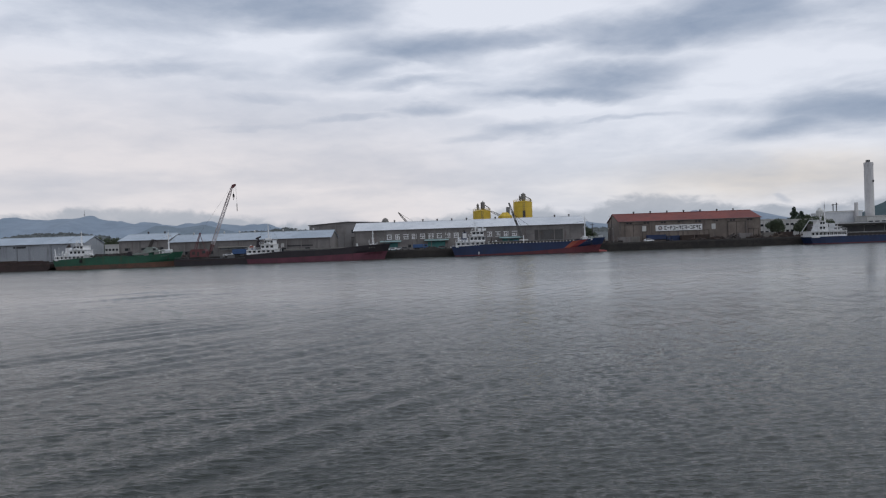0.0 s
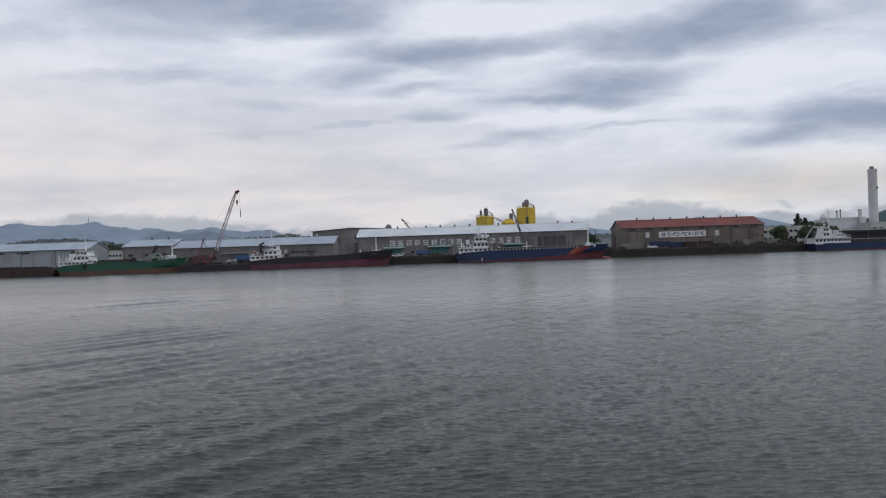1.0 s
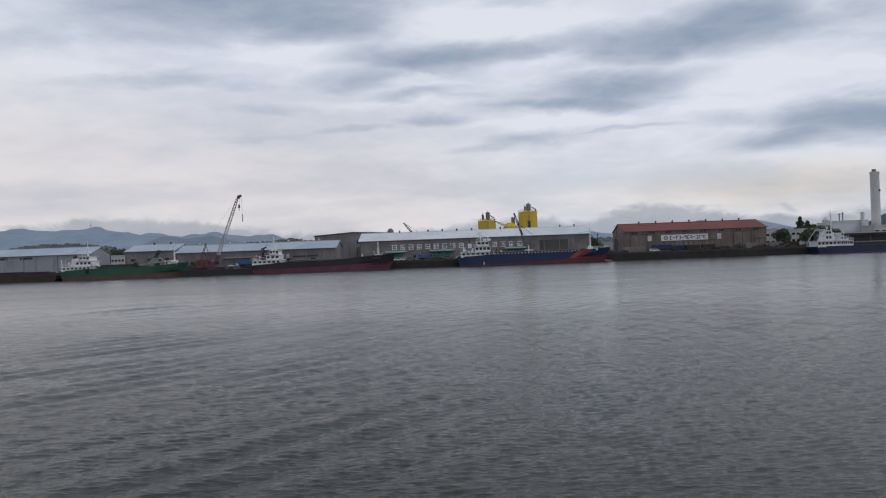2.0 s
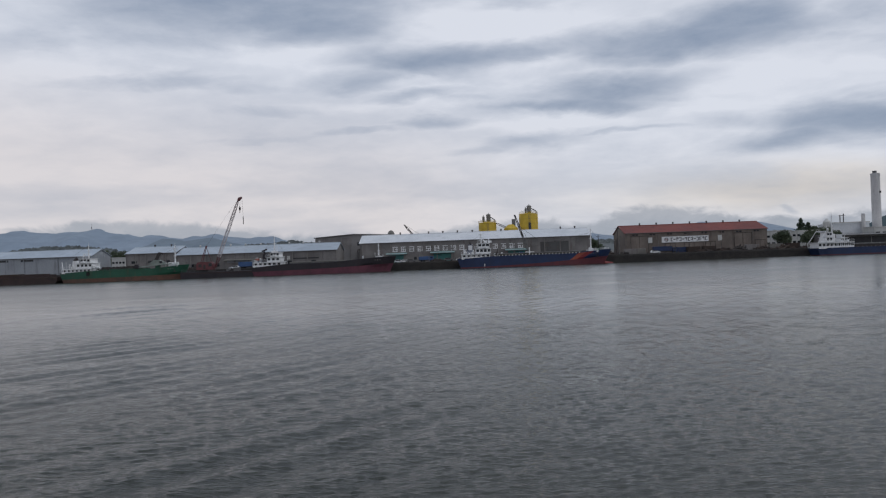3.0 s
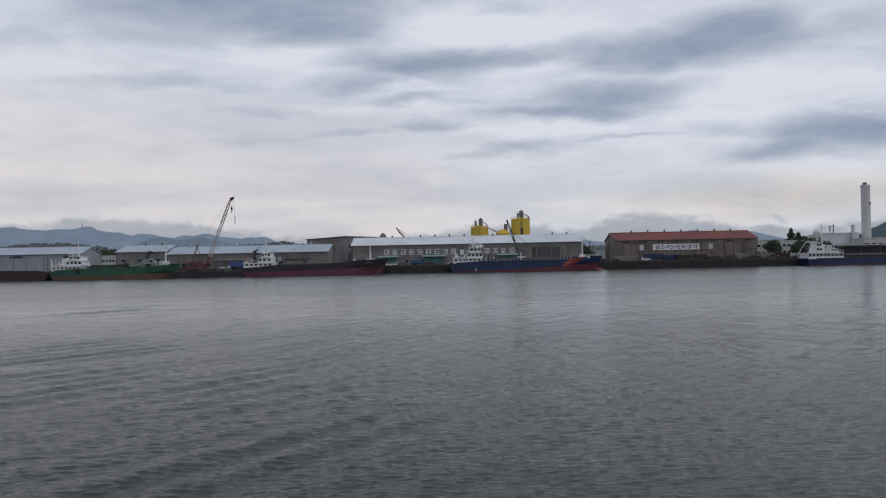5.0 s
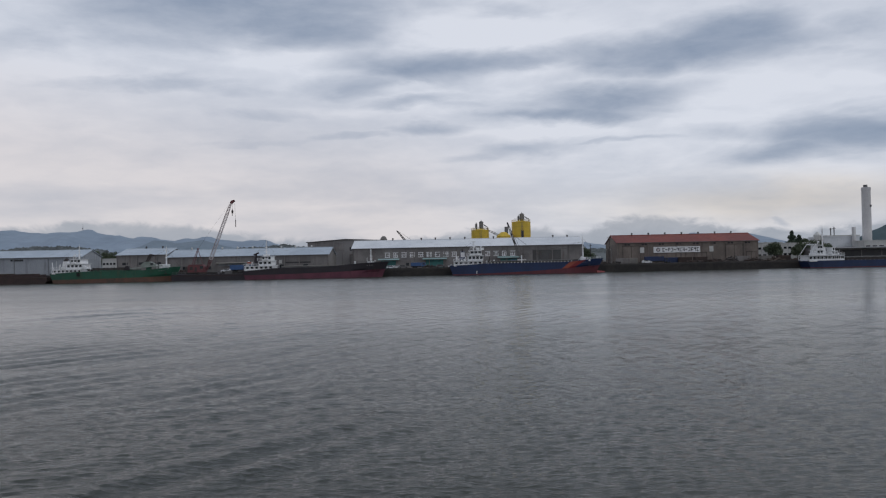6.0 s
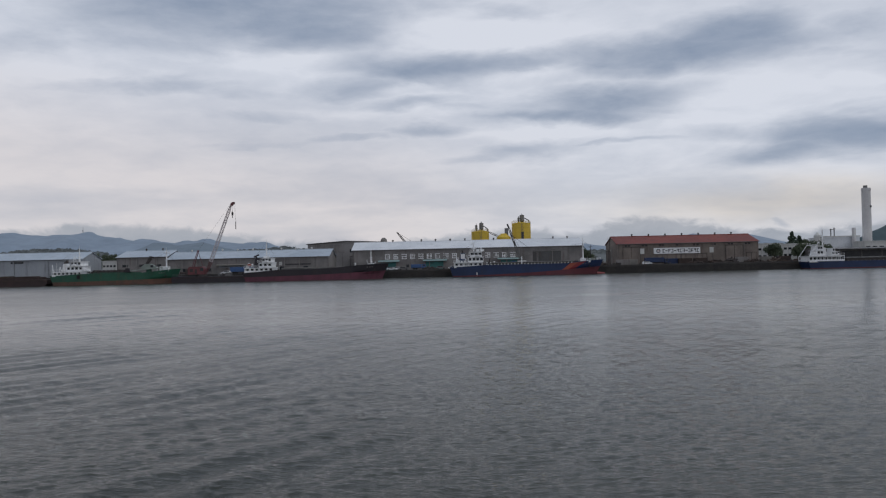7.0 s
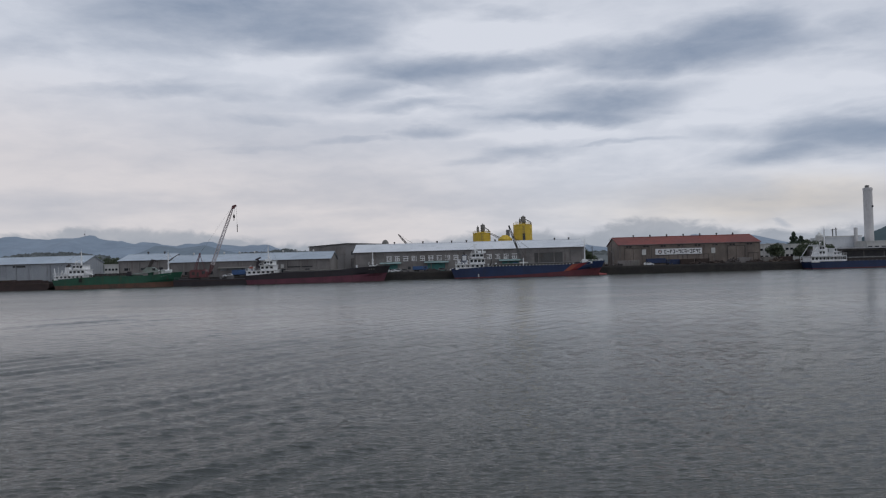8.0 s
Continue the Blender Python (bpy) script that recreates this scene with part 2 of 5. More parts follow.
M = {
    "white": weathered("ship_white", (0.84, 0.85, 0.86), (0.75, 0.76, 0.76), 0.5, 0.5, 5, stain=(0.30, 0.18, 0.10), amount=0.3, streaks=True),
    "black": weathered("hull_black", (0.019, 0.016, 0.022), (0.028, 0.023, 0.029), 0.5, 0.2, 3, stain=(0.05, 0.03, 0.025), amount=0.25, streaks=True),
    "maroon": weathered("hull_maroon", (0.140, 0.042, 0.064), (0.100, 0.032, 0.050), 0.65, 0.2, 3, stain=(0.05, 0.03, 0.03), amount=0.5, streaks=True),
    "green": weathered("hull_green", (0.020, 0.105, 0.062), (0.017, 0.080, 0.050), 0.5, 0.2, 3, stain=(0.10, 0.06, 0.03), amount=0.3, streaks=True),
    "rust": weathered("hull_rust", (0.17, 0.085, 0.060), (0.105, 0.070, 0.055), 0.8, 0.3, 3, stain=(0.03, 0.05, 0.03), amount=0.5),
    "blue": weathered("hull_blue", (0.012, 0.030, 0.092), (0.010, 0.023, 0.070), 0.45, 0.2, 3, stain=(0.03, 0.03, 0.05), amount=0.4, streaks=True),
    "orange": weathered("hull_orange", (0.36, 0.095, 0.055), (0.30, 0.075, 0.050), 0.5, 0.3, 3, stain=(0.2, 0.04, 0.03), amount=0.4, streaks=True),
    "bootred": weathered("boot_red", (0.150, 0.036, 0.046), (0.105, 0.030, 0.042), 0.65, 0.25, 3, stain=(0.03, 0.02, 0.03), amount=0.5, streaks=True),
    "deck": weathered("deck_paint", (0.10, 0.09, 0.075), (0.07, 0.07, 0.06), 0.8, 0.3, 3, stain=(0.12, 0.06, 0.03)),
    "deckgreen": weathered("deck_green", (0.03, 0.11, 0.07), (0.04, 0.08, 0.06), 0.8, 0.3, 3, stain=(0.10, 0.06, 0.03)),
    "steel": weathered("dull_steel", (0.20, 0.20, 0.20), (0.13, 0.13, 0.13), 0.6, 0.5, 4, 0.3, stain=(0.12, 0.06, 0.03)),
    "darksteel": weathered("dark_steel", (0.070, 0.060, 0.057), (0.050, 0.044, 0.042), 0.65, 0.5, 4, 0.2, stain=(0.08, 0.04, 0.025)),
    "rubber": weathered("rubber", (0.012, 0.012, 0.012), (0.02, 0.02, 0.02), 0.85, 1.0, 6),
    "lattice": weathered("lattice_paint", (0.34, 0.25, 0.25), (0.26, 0.24, 0.25), 0.6, 0.4, 4, stain=(0.2, 0.05, 0.04)),
    "boompale": weathered("boom_pale", (0.52, 0.48, 0.49), (0.44, 0.39, 0.40), 0.6, 0.4, 4, stain=(0.24, 0.10, 0.09)),
    "bargebrown": weathered("barge_brown", (0.062, 0.040, 0.038), (0.044, 0.032, 0.031), 0.8, 0.4, 3, stain=(0.09, 0.045, 0.03), streaks=True),
    "cranered": weathered("crane_red", (0.165, 0.050, 0.055), (0.115, 0.040, 0.044), 0.6, 0.4, 4, stain=(0.05, 0.03, 0.03)),
    "yellow": weathered("silo_yellow", (0.66, 0.46, 0.05), (0.57, 0.39, 0.045), 0.55, 0.15, 2, stain=(0.25, 0.16, 0.05), amount=0.35, streaks=True),
    "roofwhite": weathered("roof_white", (0.74, 0.76, 0.78), (0.62, 0.65, 0.68), 0.6, 0.08, 1.5, stain=(0.40, 0.40, 0.40), amount=0.3),
    "roofblue": weathered("roof_pale_blue", (0.46, 0.52, 0.58), (0.38, 0.44, 0.50), 0.6, 0.08, 1.5, stain=(0.26, 0.27, 0.28), amount=0.4),
    "roofdark": weathered("roof_dark", (0.10, 0.10, 0.10), (0.075, 0.072, 0.07), 0.75, 0.1, 2, stain=(0.14, 0.10, 0.08)),
    "roofred": weathered("roof_red", (0.235, 0.058, 0.044), (0.175, 0.047, 0.039), 0.7, 0.08, 1.5, stain=(0.10, 0.04, 0.035), amount=0.5),
    "wallgrey": weathered("wall_blue_grey", (0.345, 0.370, 0.400), (0.295, 0.317, 0.345), 0.75, 0.12, 2, stain=(0.07, 0.06, 0.055), streaks=True),
    "walldark": weathered("wall_dark_sheet", (0.250, 0.235, 0.227), (0.160, 0.151, 0.147), 0.75, 0.12, 2, stain=(0.10, 0.075, 0.062), amount=0.55, streaks=True),
    "walltaupe": weathered("wall_taupe", (0.235, 0.196, 0.168), (0.150, 0.126, 0.110), 0.8, 0.12, 2, stain=(0.075, 0.060, 0.055), amount=0.6, streaks=True),
    "walllight": weathered("wall_light", (0.60, 0.60, 0.58), (0.52, 0.52, 0.50), 0.75, 0.15, 2, stain=(0.25, 0.23, 0.21), streaks=True),
    "chimney": weathered("chimney_concrete", (0.62, 0.61, 0.60), (0.54, 0.53, 0.53), 0.8, 0.1, 2, stain=(0.34, 0.32, 0.30), amount=0.4, streaks=True),
    "signwhite": weathered("sign_white", (0.78, 0.78, 0.78), (0.70, 0.70, 0.70), 0.5, 0.3, 4),
    "ink": weathered("sign_dark", (0.03, 0.03, 0.035), (0.045, 0.045, 0.045), 0.6, 0.5, 4),
    "logored": weathered("sign_red", (0.35, 0.03, 0.03), (0.28, 0.03, 0.03), 0.5, 0.5, 4),
    "teal": weathered("teal_paint", (0.05, 0.20, 0.19), (0.04, 0.15, 0.15), 0.6, 0.3, 3, stain=(0.06, 0.07, 0.07)),
    "tealpale": weathered("pale_teal", (0.30, 0.42, 0.42), (0.24, 0.36, 0.36), 0.6, 0.3, 3),
    "greenpale": weathered("pale_green", (0.25, 0.29, 0.26), (0.20, 0.24, 0.215), 0.6, 0.3, 3, stain=(0.15, 0.10, 0.07)),
    "bowred": weathered("bow_red", (0.26, 0.035, 0.035), (0.2, 0.03, 0.035), 0.5, 0.3, 3, stain=(0.12, 0.03, 0.03), amount=0.4, streaks=True),
    "wallbrown": weathered("wall_grey_brown", (0.25, 0.24, 0.235), (0.21, 0.20, 0.195), 0.75, 0.12, 2, stain=(0.08, 0.07, 0.06), streaks=True),
    "glass": weathered("dark_glass", (0.020, 0.024, 0.028), (0.03, 0.035, 0.04), 0.16, 1.0, 5, bump=0.0),
    "quay": weathered("quay_stone", (0.038, 0.034, 0.031), (0.024, 0.022, 0.022), 0.9, 0.3, 1.5, stain=(0.012, 0.013, 0.012), amount=0.7, bump=0.15),
    "concrete": weathered("concrete", (0.24, 0.23, 0.21), (0.17, 0.16, 0.15), 0.9, 0.1, 1.5, stain=(0.08, 0.075, 0.07)),
    "kerb": weathered("kerb_concrete", (0.085, 0.08, 0.074), (0.055, 0.052, 0.05), 0.9, 0.3, 2, stain=(0.03, 0.03, 0.028), amount=0.6),
    "carwhite": weathered("car_white", (0.76, 0.77, 0.78), (0.72, 0.73, 0.74), 0.3, 0.5, 5, bump=0.0),
    "truckblue": weathered("truck_blue", (0.045, 0.110, 0.26), (0.036, 0.088, 0.21), 0.45, 0.5, 4, stain=(0.10, 0.08, 0.07)),
    "scrap": weathered("scrap", (0.075, 0.054, 0.046), (0.045, 0.038, 0.036), 0.85, 0.6, 3, 0.2, stain=(0.11, 0.055, 0.035)),
    "timber": weathered("timber", (0.085, 0.062, 0.048), (0.055, 0.042, 0.036), 0.85, 0.6, 3),
    "bark": weathered("bark", (0.06, 0.045, 0.035), (0.04, 0.03, 0.025), 0.9, 0.8, 6),
    "leaf": weathered("leaf", (0.098, 0.120, 0.072), (0.072, 0.094, 0.058), 0.75, 0.5, 2, stain=(0.065, 0.095, 0.035)),
    "conifer": weathered("conifer_leaf", (0.050, 0.074, 0.048), (0.038, 0.058, 0.038), 0.8, 0.5, 2),
    # distance haze is put into these three hill colours, paled to blue-grey
    "hillnear_haze": weathered("wooded_hill", (0.140, 0.156, 0.156), (0.116, 0.132, 0.134), 0.95, 0.02, 0.12, bump=1.5),
    "hillfar_haze": weathered("far_hills", (0.265, 0.325, 0.395), (0.235, 0.292, 0.360), 1.0, 0.004, 0.02, bump=0.0),
    "foothill_haze": weathered("foothills", (0.200, 0.250, 0.295), (0.178, 0.226, 0.268), 1.0, 0.006, 0.03, bump=0.0),
    "hillright": weathered("far_wooded_hill", (0.065, 0.10, 0.11), (0.05, 0.08, 0.09), 1.0, 0.006, 0.04, bump=0.0),
    "ground": weathered("yard_ground", (0.11, 0.105, 0.095), (0.075, 0.072, 0.066), 0.95, 0.05, 0.8, stain=(0.05, 0.055, 0.035)),
}


def water_material():
    m = bpy.data.materials.new("harbour_water")
    m.use_nodes = True
    n = Nodes(m.node_tree)
    at = n.add("ShaderNodeTexCoord").outputs["Object"]
    p = n.add("ShaderNodeBsdfPrincipled")
    murk = n.ramp(n.noise(at, 0.02, 3, 0.5), 0.35, 0.65)
    n.put(p.inputs["Base Color"], n.mix(murk, (0.030, 0.0335, 0.0255), (0.037, 0.0405, 0.0310)))
    p.inputs["IOR"].default_value = 1.333
    split = n.add("ShaderNodeSeparateXYZ")
    n.put(split.inputs[0], at)
    away = split.outputs[1]             # more ruffled out towards the quay
    wind = n.ramp(n.noise(n.scaled(at, 0.25, 1.0, 1.0), 0.06, 5, 0.62, 0.8), 0.3, 0.7)
    n.put(p.inputs["Roughness"], n.math("ADD", n.math("MULTIPLY_ADD", wind, 0.06, 0.05), n.ramp(away, 40.0, 200.0, 0.0, 0.16)))
    chop = n.noise(n.scaled(at, 0.5, 1.35, 1.0), 2.8, 5, 0.64, 0.25)
    ripple = n.noise(n.scaled(at, 0.45, 1.4, 1.0), 7.0, 3, 0.65, 0.2)
    b1 = n.add("ShaderNodeBump")
    b1.inputs["Distance"].default_value = 0.07
    calm = n.ramp(n.noise(n.scaled(at, 0.5, 1.0, 1.0), 0.045, 4, 0.6, 0.6), 0.3, 0.7, 0.8, 1.2)
    n.put(b1.inputs["Height"], n.math("MULTIPLY", n.math("MULTIPLY", chop, calm), n.ramp(away, 25.0, 110.0, 1.0, 0.16)))
    b2 = n.add("ShaderNodeBump")
    b2.inputs["Distance"].default_value = 0.05
    n.put(b2.inputs["Height"], n.math("MULTIPLY", ripple, n.ramp(away, 30.0, 120.0, 1.0, 0.1)))
    n.put(b2.inputs["Normal"], b1.outputs[0])
    n.put(p.inputs["Normal"], b2.outputs[0])
    n.put(n.add("ShaderNodeOutputMaterial").inputs[0], p.outputs[0])
    return m


# ---- mesh helpers ----
def part(name, bm, material, parent=None, label=""):
    """Links a bmesh as one mesh object, under a thing or a part."""
    me = bpy.data.meshes.new(name)
    bm.to_mesh(me)
    bm.free()
    me.materials.append(material)
    ob = new(name, me)
    ob.parent = parent
    return tagged(ob, label)


def again(ob, x=0.0, y=0.0, z=0.0):
    """One more piece on the same mesh, moved by x, y, z, under the same parent."""
    o = new(ob.name.split(".")[0], ob.data)
    o.parent = ob.parent
    o.location = ob.location + Vector((x, y, z))
    return o


def thing(name, x, y, z, label, category, group="", turn=0.0):
    e = new(name)
    e.matrix_world = pose(x, y, z, 0, 0, turn)
    e.empty_display_size = 0.5
    return tagged(e, label, category, group)


def box(bm, x0, x1, y0, y1, z0, z1, bevel=0.0):
    vs = [bm.verts.new((x, y, z)) for x in (x0, x1) for y in (y0, y1) for z in (z0, z1)]
    fs = [bm.faces.new([vs[i] for i in q]) for q in ((0, 1, 3, 2), (4, 6, 7, 5), (0, 4, 5, 1), (2, 3, 7, 6), (0, 2, 6, 4), (1, 5, 7, 3))]
    if bevel:
        es = {e for f in fs for e in f.edges}
        bmesh.ops.bevel(bm, geom=list(es), offset=bevel, segments=1, affect="EDGES")
    return bm


def B(*a, bevel=0.0):
    return box(bmesh.new(), *a, bevel=bevel)


def tube(bm, p, q, r0, r1=None, n=8):
    """A round bar from p to q."""
    r1 = r0 if r1 is None else r1
    p, q = Vector(p), Vector(q)
    m = (q - p).to_track_quat("Z", "Y").to_matrix()
    ring = [[bm.verts.new(c + m @ Vector((r * math.cos(2 * math.pi * i / n), r * math.sin(2 * math.pi * i / n), 0))) for i in range(n)]
            for c, r in ((p, r0), (q, r1))]
    for i in range(n):
        bm.faces.new((ring[0][i], ring[0][(i + 1) % n], ring[1][(i + 1) % n], ring[1][i]))
    bm.faces.new(ring[0][::-1])
    bm.faces.new(ring[1])
    return bm


def T(*a, n=8):
    return tube(bmesh.new(), *a, n=n)


def prism(outline, axis, a, b, bm=None):
    """A flat outline (u, v) drawn out from a to b along 'x' (u=y, v=z) or 'y' (u=x, v=z)."""
    bm = bm or bmesh.new()
    at = (lambda u, v, c: (c, u, v)) if axis == "x" else (lambda u, v, c: (u, c, v))
    r0 = [bm.verts.new(at(u, v, a)) for u, v in outline]
    r1 = [bm.verts.new(at(u, v, b)) for u, v in outline]
    k = len(outline)
    for i in range(k):
        bm.faces.new((r0[i], r0[(i + 1) % k], r1[(i + 1) % k], r1[i]))
    bm.faces.new(r0[::-1])
    bm.faces.new(r1)
    bmesh.ops.recalc_face_normals(bm, faces=bm.faces)
    return bm


# ---- water and land ----
def harbour_water():
    """One sheet of waves, finer towards the middle; it drifts as one piece."""
    rng = np.random.RandomState(4)
    rings = np.concatenate(([0.5, 5.0, 9.0], np.exp(np.linspace(math.log(13.0), math.log(344.0), 1160)), [400.0, 520.0, 900.0, 2200.0, 4800.0]))
    turns = np.radians(np.concatenate((np.linspace(-42, 42, 700), np.linspace(50, 310, 40))))
    rr, tt = np.meshgrid(rings, turns, indexing="ij")
    x, y = rr * np.sin(tt), rr * np.cos(tt)
    gap = rr * 0.0028
    z = np.zeros_like(x)
    swell = 0.75 + 0.35 * np.sin(0.11 * x + 0.05 * y + 1.0) + 0.3 * np.sin(0.07 * y - 0.09 * x + 2.0)
    for i in range(170):
        lam = 0.16 * (0.64 / 0.16) ** rng.rand()
        if i % 5 == 0:      # long low wash that runs away to the right
            d, lam, amp = radians(141 + rng.normal(0, 3.0)), rng.uniform(2.0, 3.8), 0.0094
        elif i % 5 == 1:    # longer chop
            lam = rng.uniform(0.6, 1.6) if i % 2 else rng.uniform(2.4, 5.0)
            d, amp = radians(102 + rng.normal(0, 17 if i % 2 else 65)), (0.0013 if i % 2 else 0.0020) * lam
        else:
            d, amp = radians(104 + rng.normal(0, 19)), 0.0028 * lam ** 0.78
        k = 2 * math.pi / lam
        fade = np.clip((lam / gap - 2.1) / 1.8, 0, 1)
        if i % 5 == 1:
            fade = fade * ((1 + np.clip((rr - 45) / 50, 0, 1.0)) if i % 2 else np.clip((rr - 90) / 110, 0, 1))
        if i % 5 == 0:
            fade = fade * np.exp(-(rr / 165.0) ** 2) * swell * (0.62 - 0.38 * np.tanh((x / rr - 0.05) / 0.15))
        z += amp * fade * np.sin(k * (x * math.cos(d) + y * math.sin(d)) + rng.uniform(0, 6.28))
    z *= np.clip((345 - rr) / 15, 0, 1)
    n, m = x.shape
    co = np.stack((x, y, z), -1).reshape(-1, 3)
    i, j = np.meshgrid(np.arange(n - 1), np.arange(m), indexing="ij")
    j2 = (j + 1) % m
    quads = np.stack((i * m + j, (i + 1) * m + j, (i + 1) * m + j2, i * m + j2), -1).reshape(-1, 4)
    me = bpy.data.meshes.new("water")
    me.vertices.add(len(co))
    me.vertices.foreach_set("co", co.ravel())
    me.loops.add(quads.size)
    me.loops.foreach_set("vertex_index", quads.ravel()[::-1].astype(np.int32))
    me.polygons.add(len(quads))
    me.polygons.foreach_set("loop_start", np.arange(0, quads.size, 4, dtype=np.int32))
    me.update(calc_edges=True)
    me.polygons.foreach_set("use_smooth", np.ones(len(quads), bool))
    me.materials.append(water_material())
    return tagged(new("water", me), "grey choppy harbour water with small ripples", "water", kind="structure")


WATER = harbour_water()
QY, QZ = 352.0, 3.4                  # quay face and quay top

land = bmesh.new()
vs = [land.verts.new(v) for v in ((-4500, QY + 1.0, QZ), (4500, QY + 1.0, QZ), (4500, 4700, QZ), (-4500, 4700, QZ))]
land.faces.new(vs)
tagged(part("ground", land, M["ground"]), "grey gravel and concrete yard behind the quay", "ground", kind="structure")


def quay_wall():
    bm = prism(((QY + 1.0, -3), (QY + 1.0, QZ + 0.004), (QY + 0.25, QZ + 0.004), (QY, QZ - 0.5), (QY - 0.35, 0.0), (QY - 0.5, -3)), "x", -900, 900)
    q = tagged(part("quay_wall", bm, M["quay"]), "dark weathered stone quay wall above the water", "quay wall", kind="structure")
    kerb = part("kerb", B(-900, 900, QY + 0.3, QY + 0.7, QZ + 0.004, QZ + 0.24, bevel=0.04), M["kerb"], q)
    return q


quay_wall()


def hills(name, knots, y0, depth, material, label, rough, seed=0, n=300, wave=0.006):
    """A far range: a crest line through a few heights, made uneven, that falls away to the front."""
    kx, kz = [k[0] for k in knots], [k[1] for k in knots]
    bm = bmesh.new()
    rows = []
    for j in range(13):
        v = j / 12
        row = []
        for i in range(n + 1):
            x = kx[0] + (kx[-1] - kx[0]) * i / n
            h = float(np.interp(x, kx, kz))
            spur = noise.fractal((x * wave * 1.6, v * 1.5 + seed, 4.0 + seed), 0.9, 2.0, 5)
            h = h * (v ** 0.75) * (1 + 0.35 * spur * (1 - v)) + rough * noise.fractal((x * wave, seed, 2 * seed), 0.9, 2.0, 6) * min(1, h / 40) * v
            row.append(bm.verts.new((x, y0 + v * depth + 40 * spur * (1 - v), QZ - 1 + max(0, h))))
        rows.append(row)
    for a, b in zip(rows, rows[1:]):
        for i in range(n):
            bm.faces.new((a[i], a[i + 1], b[i + 1], b[i]))
    for f in bm.faces:
        f.smooth = True
    return tagged(part(name, bm, material), label, "hills", kind="structure")


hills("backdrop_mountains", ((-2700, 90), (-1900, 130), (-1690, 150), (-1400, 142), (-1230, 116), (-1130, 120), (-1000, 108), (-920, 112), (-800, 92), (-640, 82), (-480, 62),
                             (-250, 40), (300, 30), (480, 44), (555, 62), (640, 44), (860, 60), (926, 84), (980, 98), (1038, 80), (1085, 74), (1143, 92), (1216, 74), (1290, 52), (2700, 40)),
      2500, 530, M["hillfar_haze"], "hazy blue-grey mountains under low cloud", 20, 3)
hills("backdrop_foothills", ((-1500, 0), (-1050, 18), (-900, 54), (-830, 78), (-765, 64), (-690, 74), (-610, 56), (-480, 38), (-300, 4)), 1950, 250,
      M["foothill_haze"], "hazed blue-green foothills before the mountains", 9, 6, 220)
hills("backdrop_hill_right", ((1280, 0), (1400, 50), (1450, 76), (1500, 94), (1600, 118), (1900, 130), (2400, 60)), 2300, 300, M["hillright"], "dark green wooded hill behind the chimney", 8, 8, 160)
hills("backdrop_low_hills", ((-900, 8), (-640, 14), (-590, 31), (-520, 33), (-465, 28), (-430, 16), (-400, 20), (-330, 12), (-270, 26), (-215, 28), (-150, 22), (-90, 10), (100, 8), (170, 14), (215, 15),
                             (260, 10), (420, 12), (900, 8)), 880, 160, M["hillnear_haze"], "low haze-greyed wooded hills behind the sheds", 5, 5, 700, 0.03)


def hill_woods():
    """Uneven tree tops along the low hills: leafy clumps too far off to count."""
    rng = random.Random(12)
    bm = bmesh.new()
    src = bpy.data.objects["backdrop_low_hills"].data
    pts = [v.co.copy() for v in src.vertices if v.co.z > 12]
    for k in range(20000):
        c = rng.choice(pts) + Vector((rng.uniform(-3, 3), rng.uniform(-9, 0), rng.uniform(-2.6, 0.3)))
        m_ = Euler((radians(rng.uniform(15, 75)), radians(rng.uniform(-25, 25)), radians(rng.uniform(-30, 30)))).to_matrix() @ Matrix.Rotation(rng.uniform(0, 6), 3, "Z")
        sz = rng.uniform(1.2, 2.6)
        bm.faces.new([bm.verts.new(c + m_ @ Vector(q) * sz) for q in ((-1, 0, 0), (0, -0.8, 0.15), (1, 0, 0), (0, 0.8, 0.15))])
    tagged(part("far_woods", bm, M["hillnear_haze"]), "haze-greyed woods along the low hills", "woods", kind="stuff")


hill_woods()
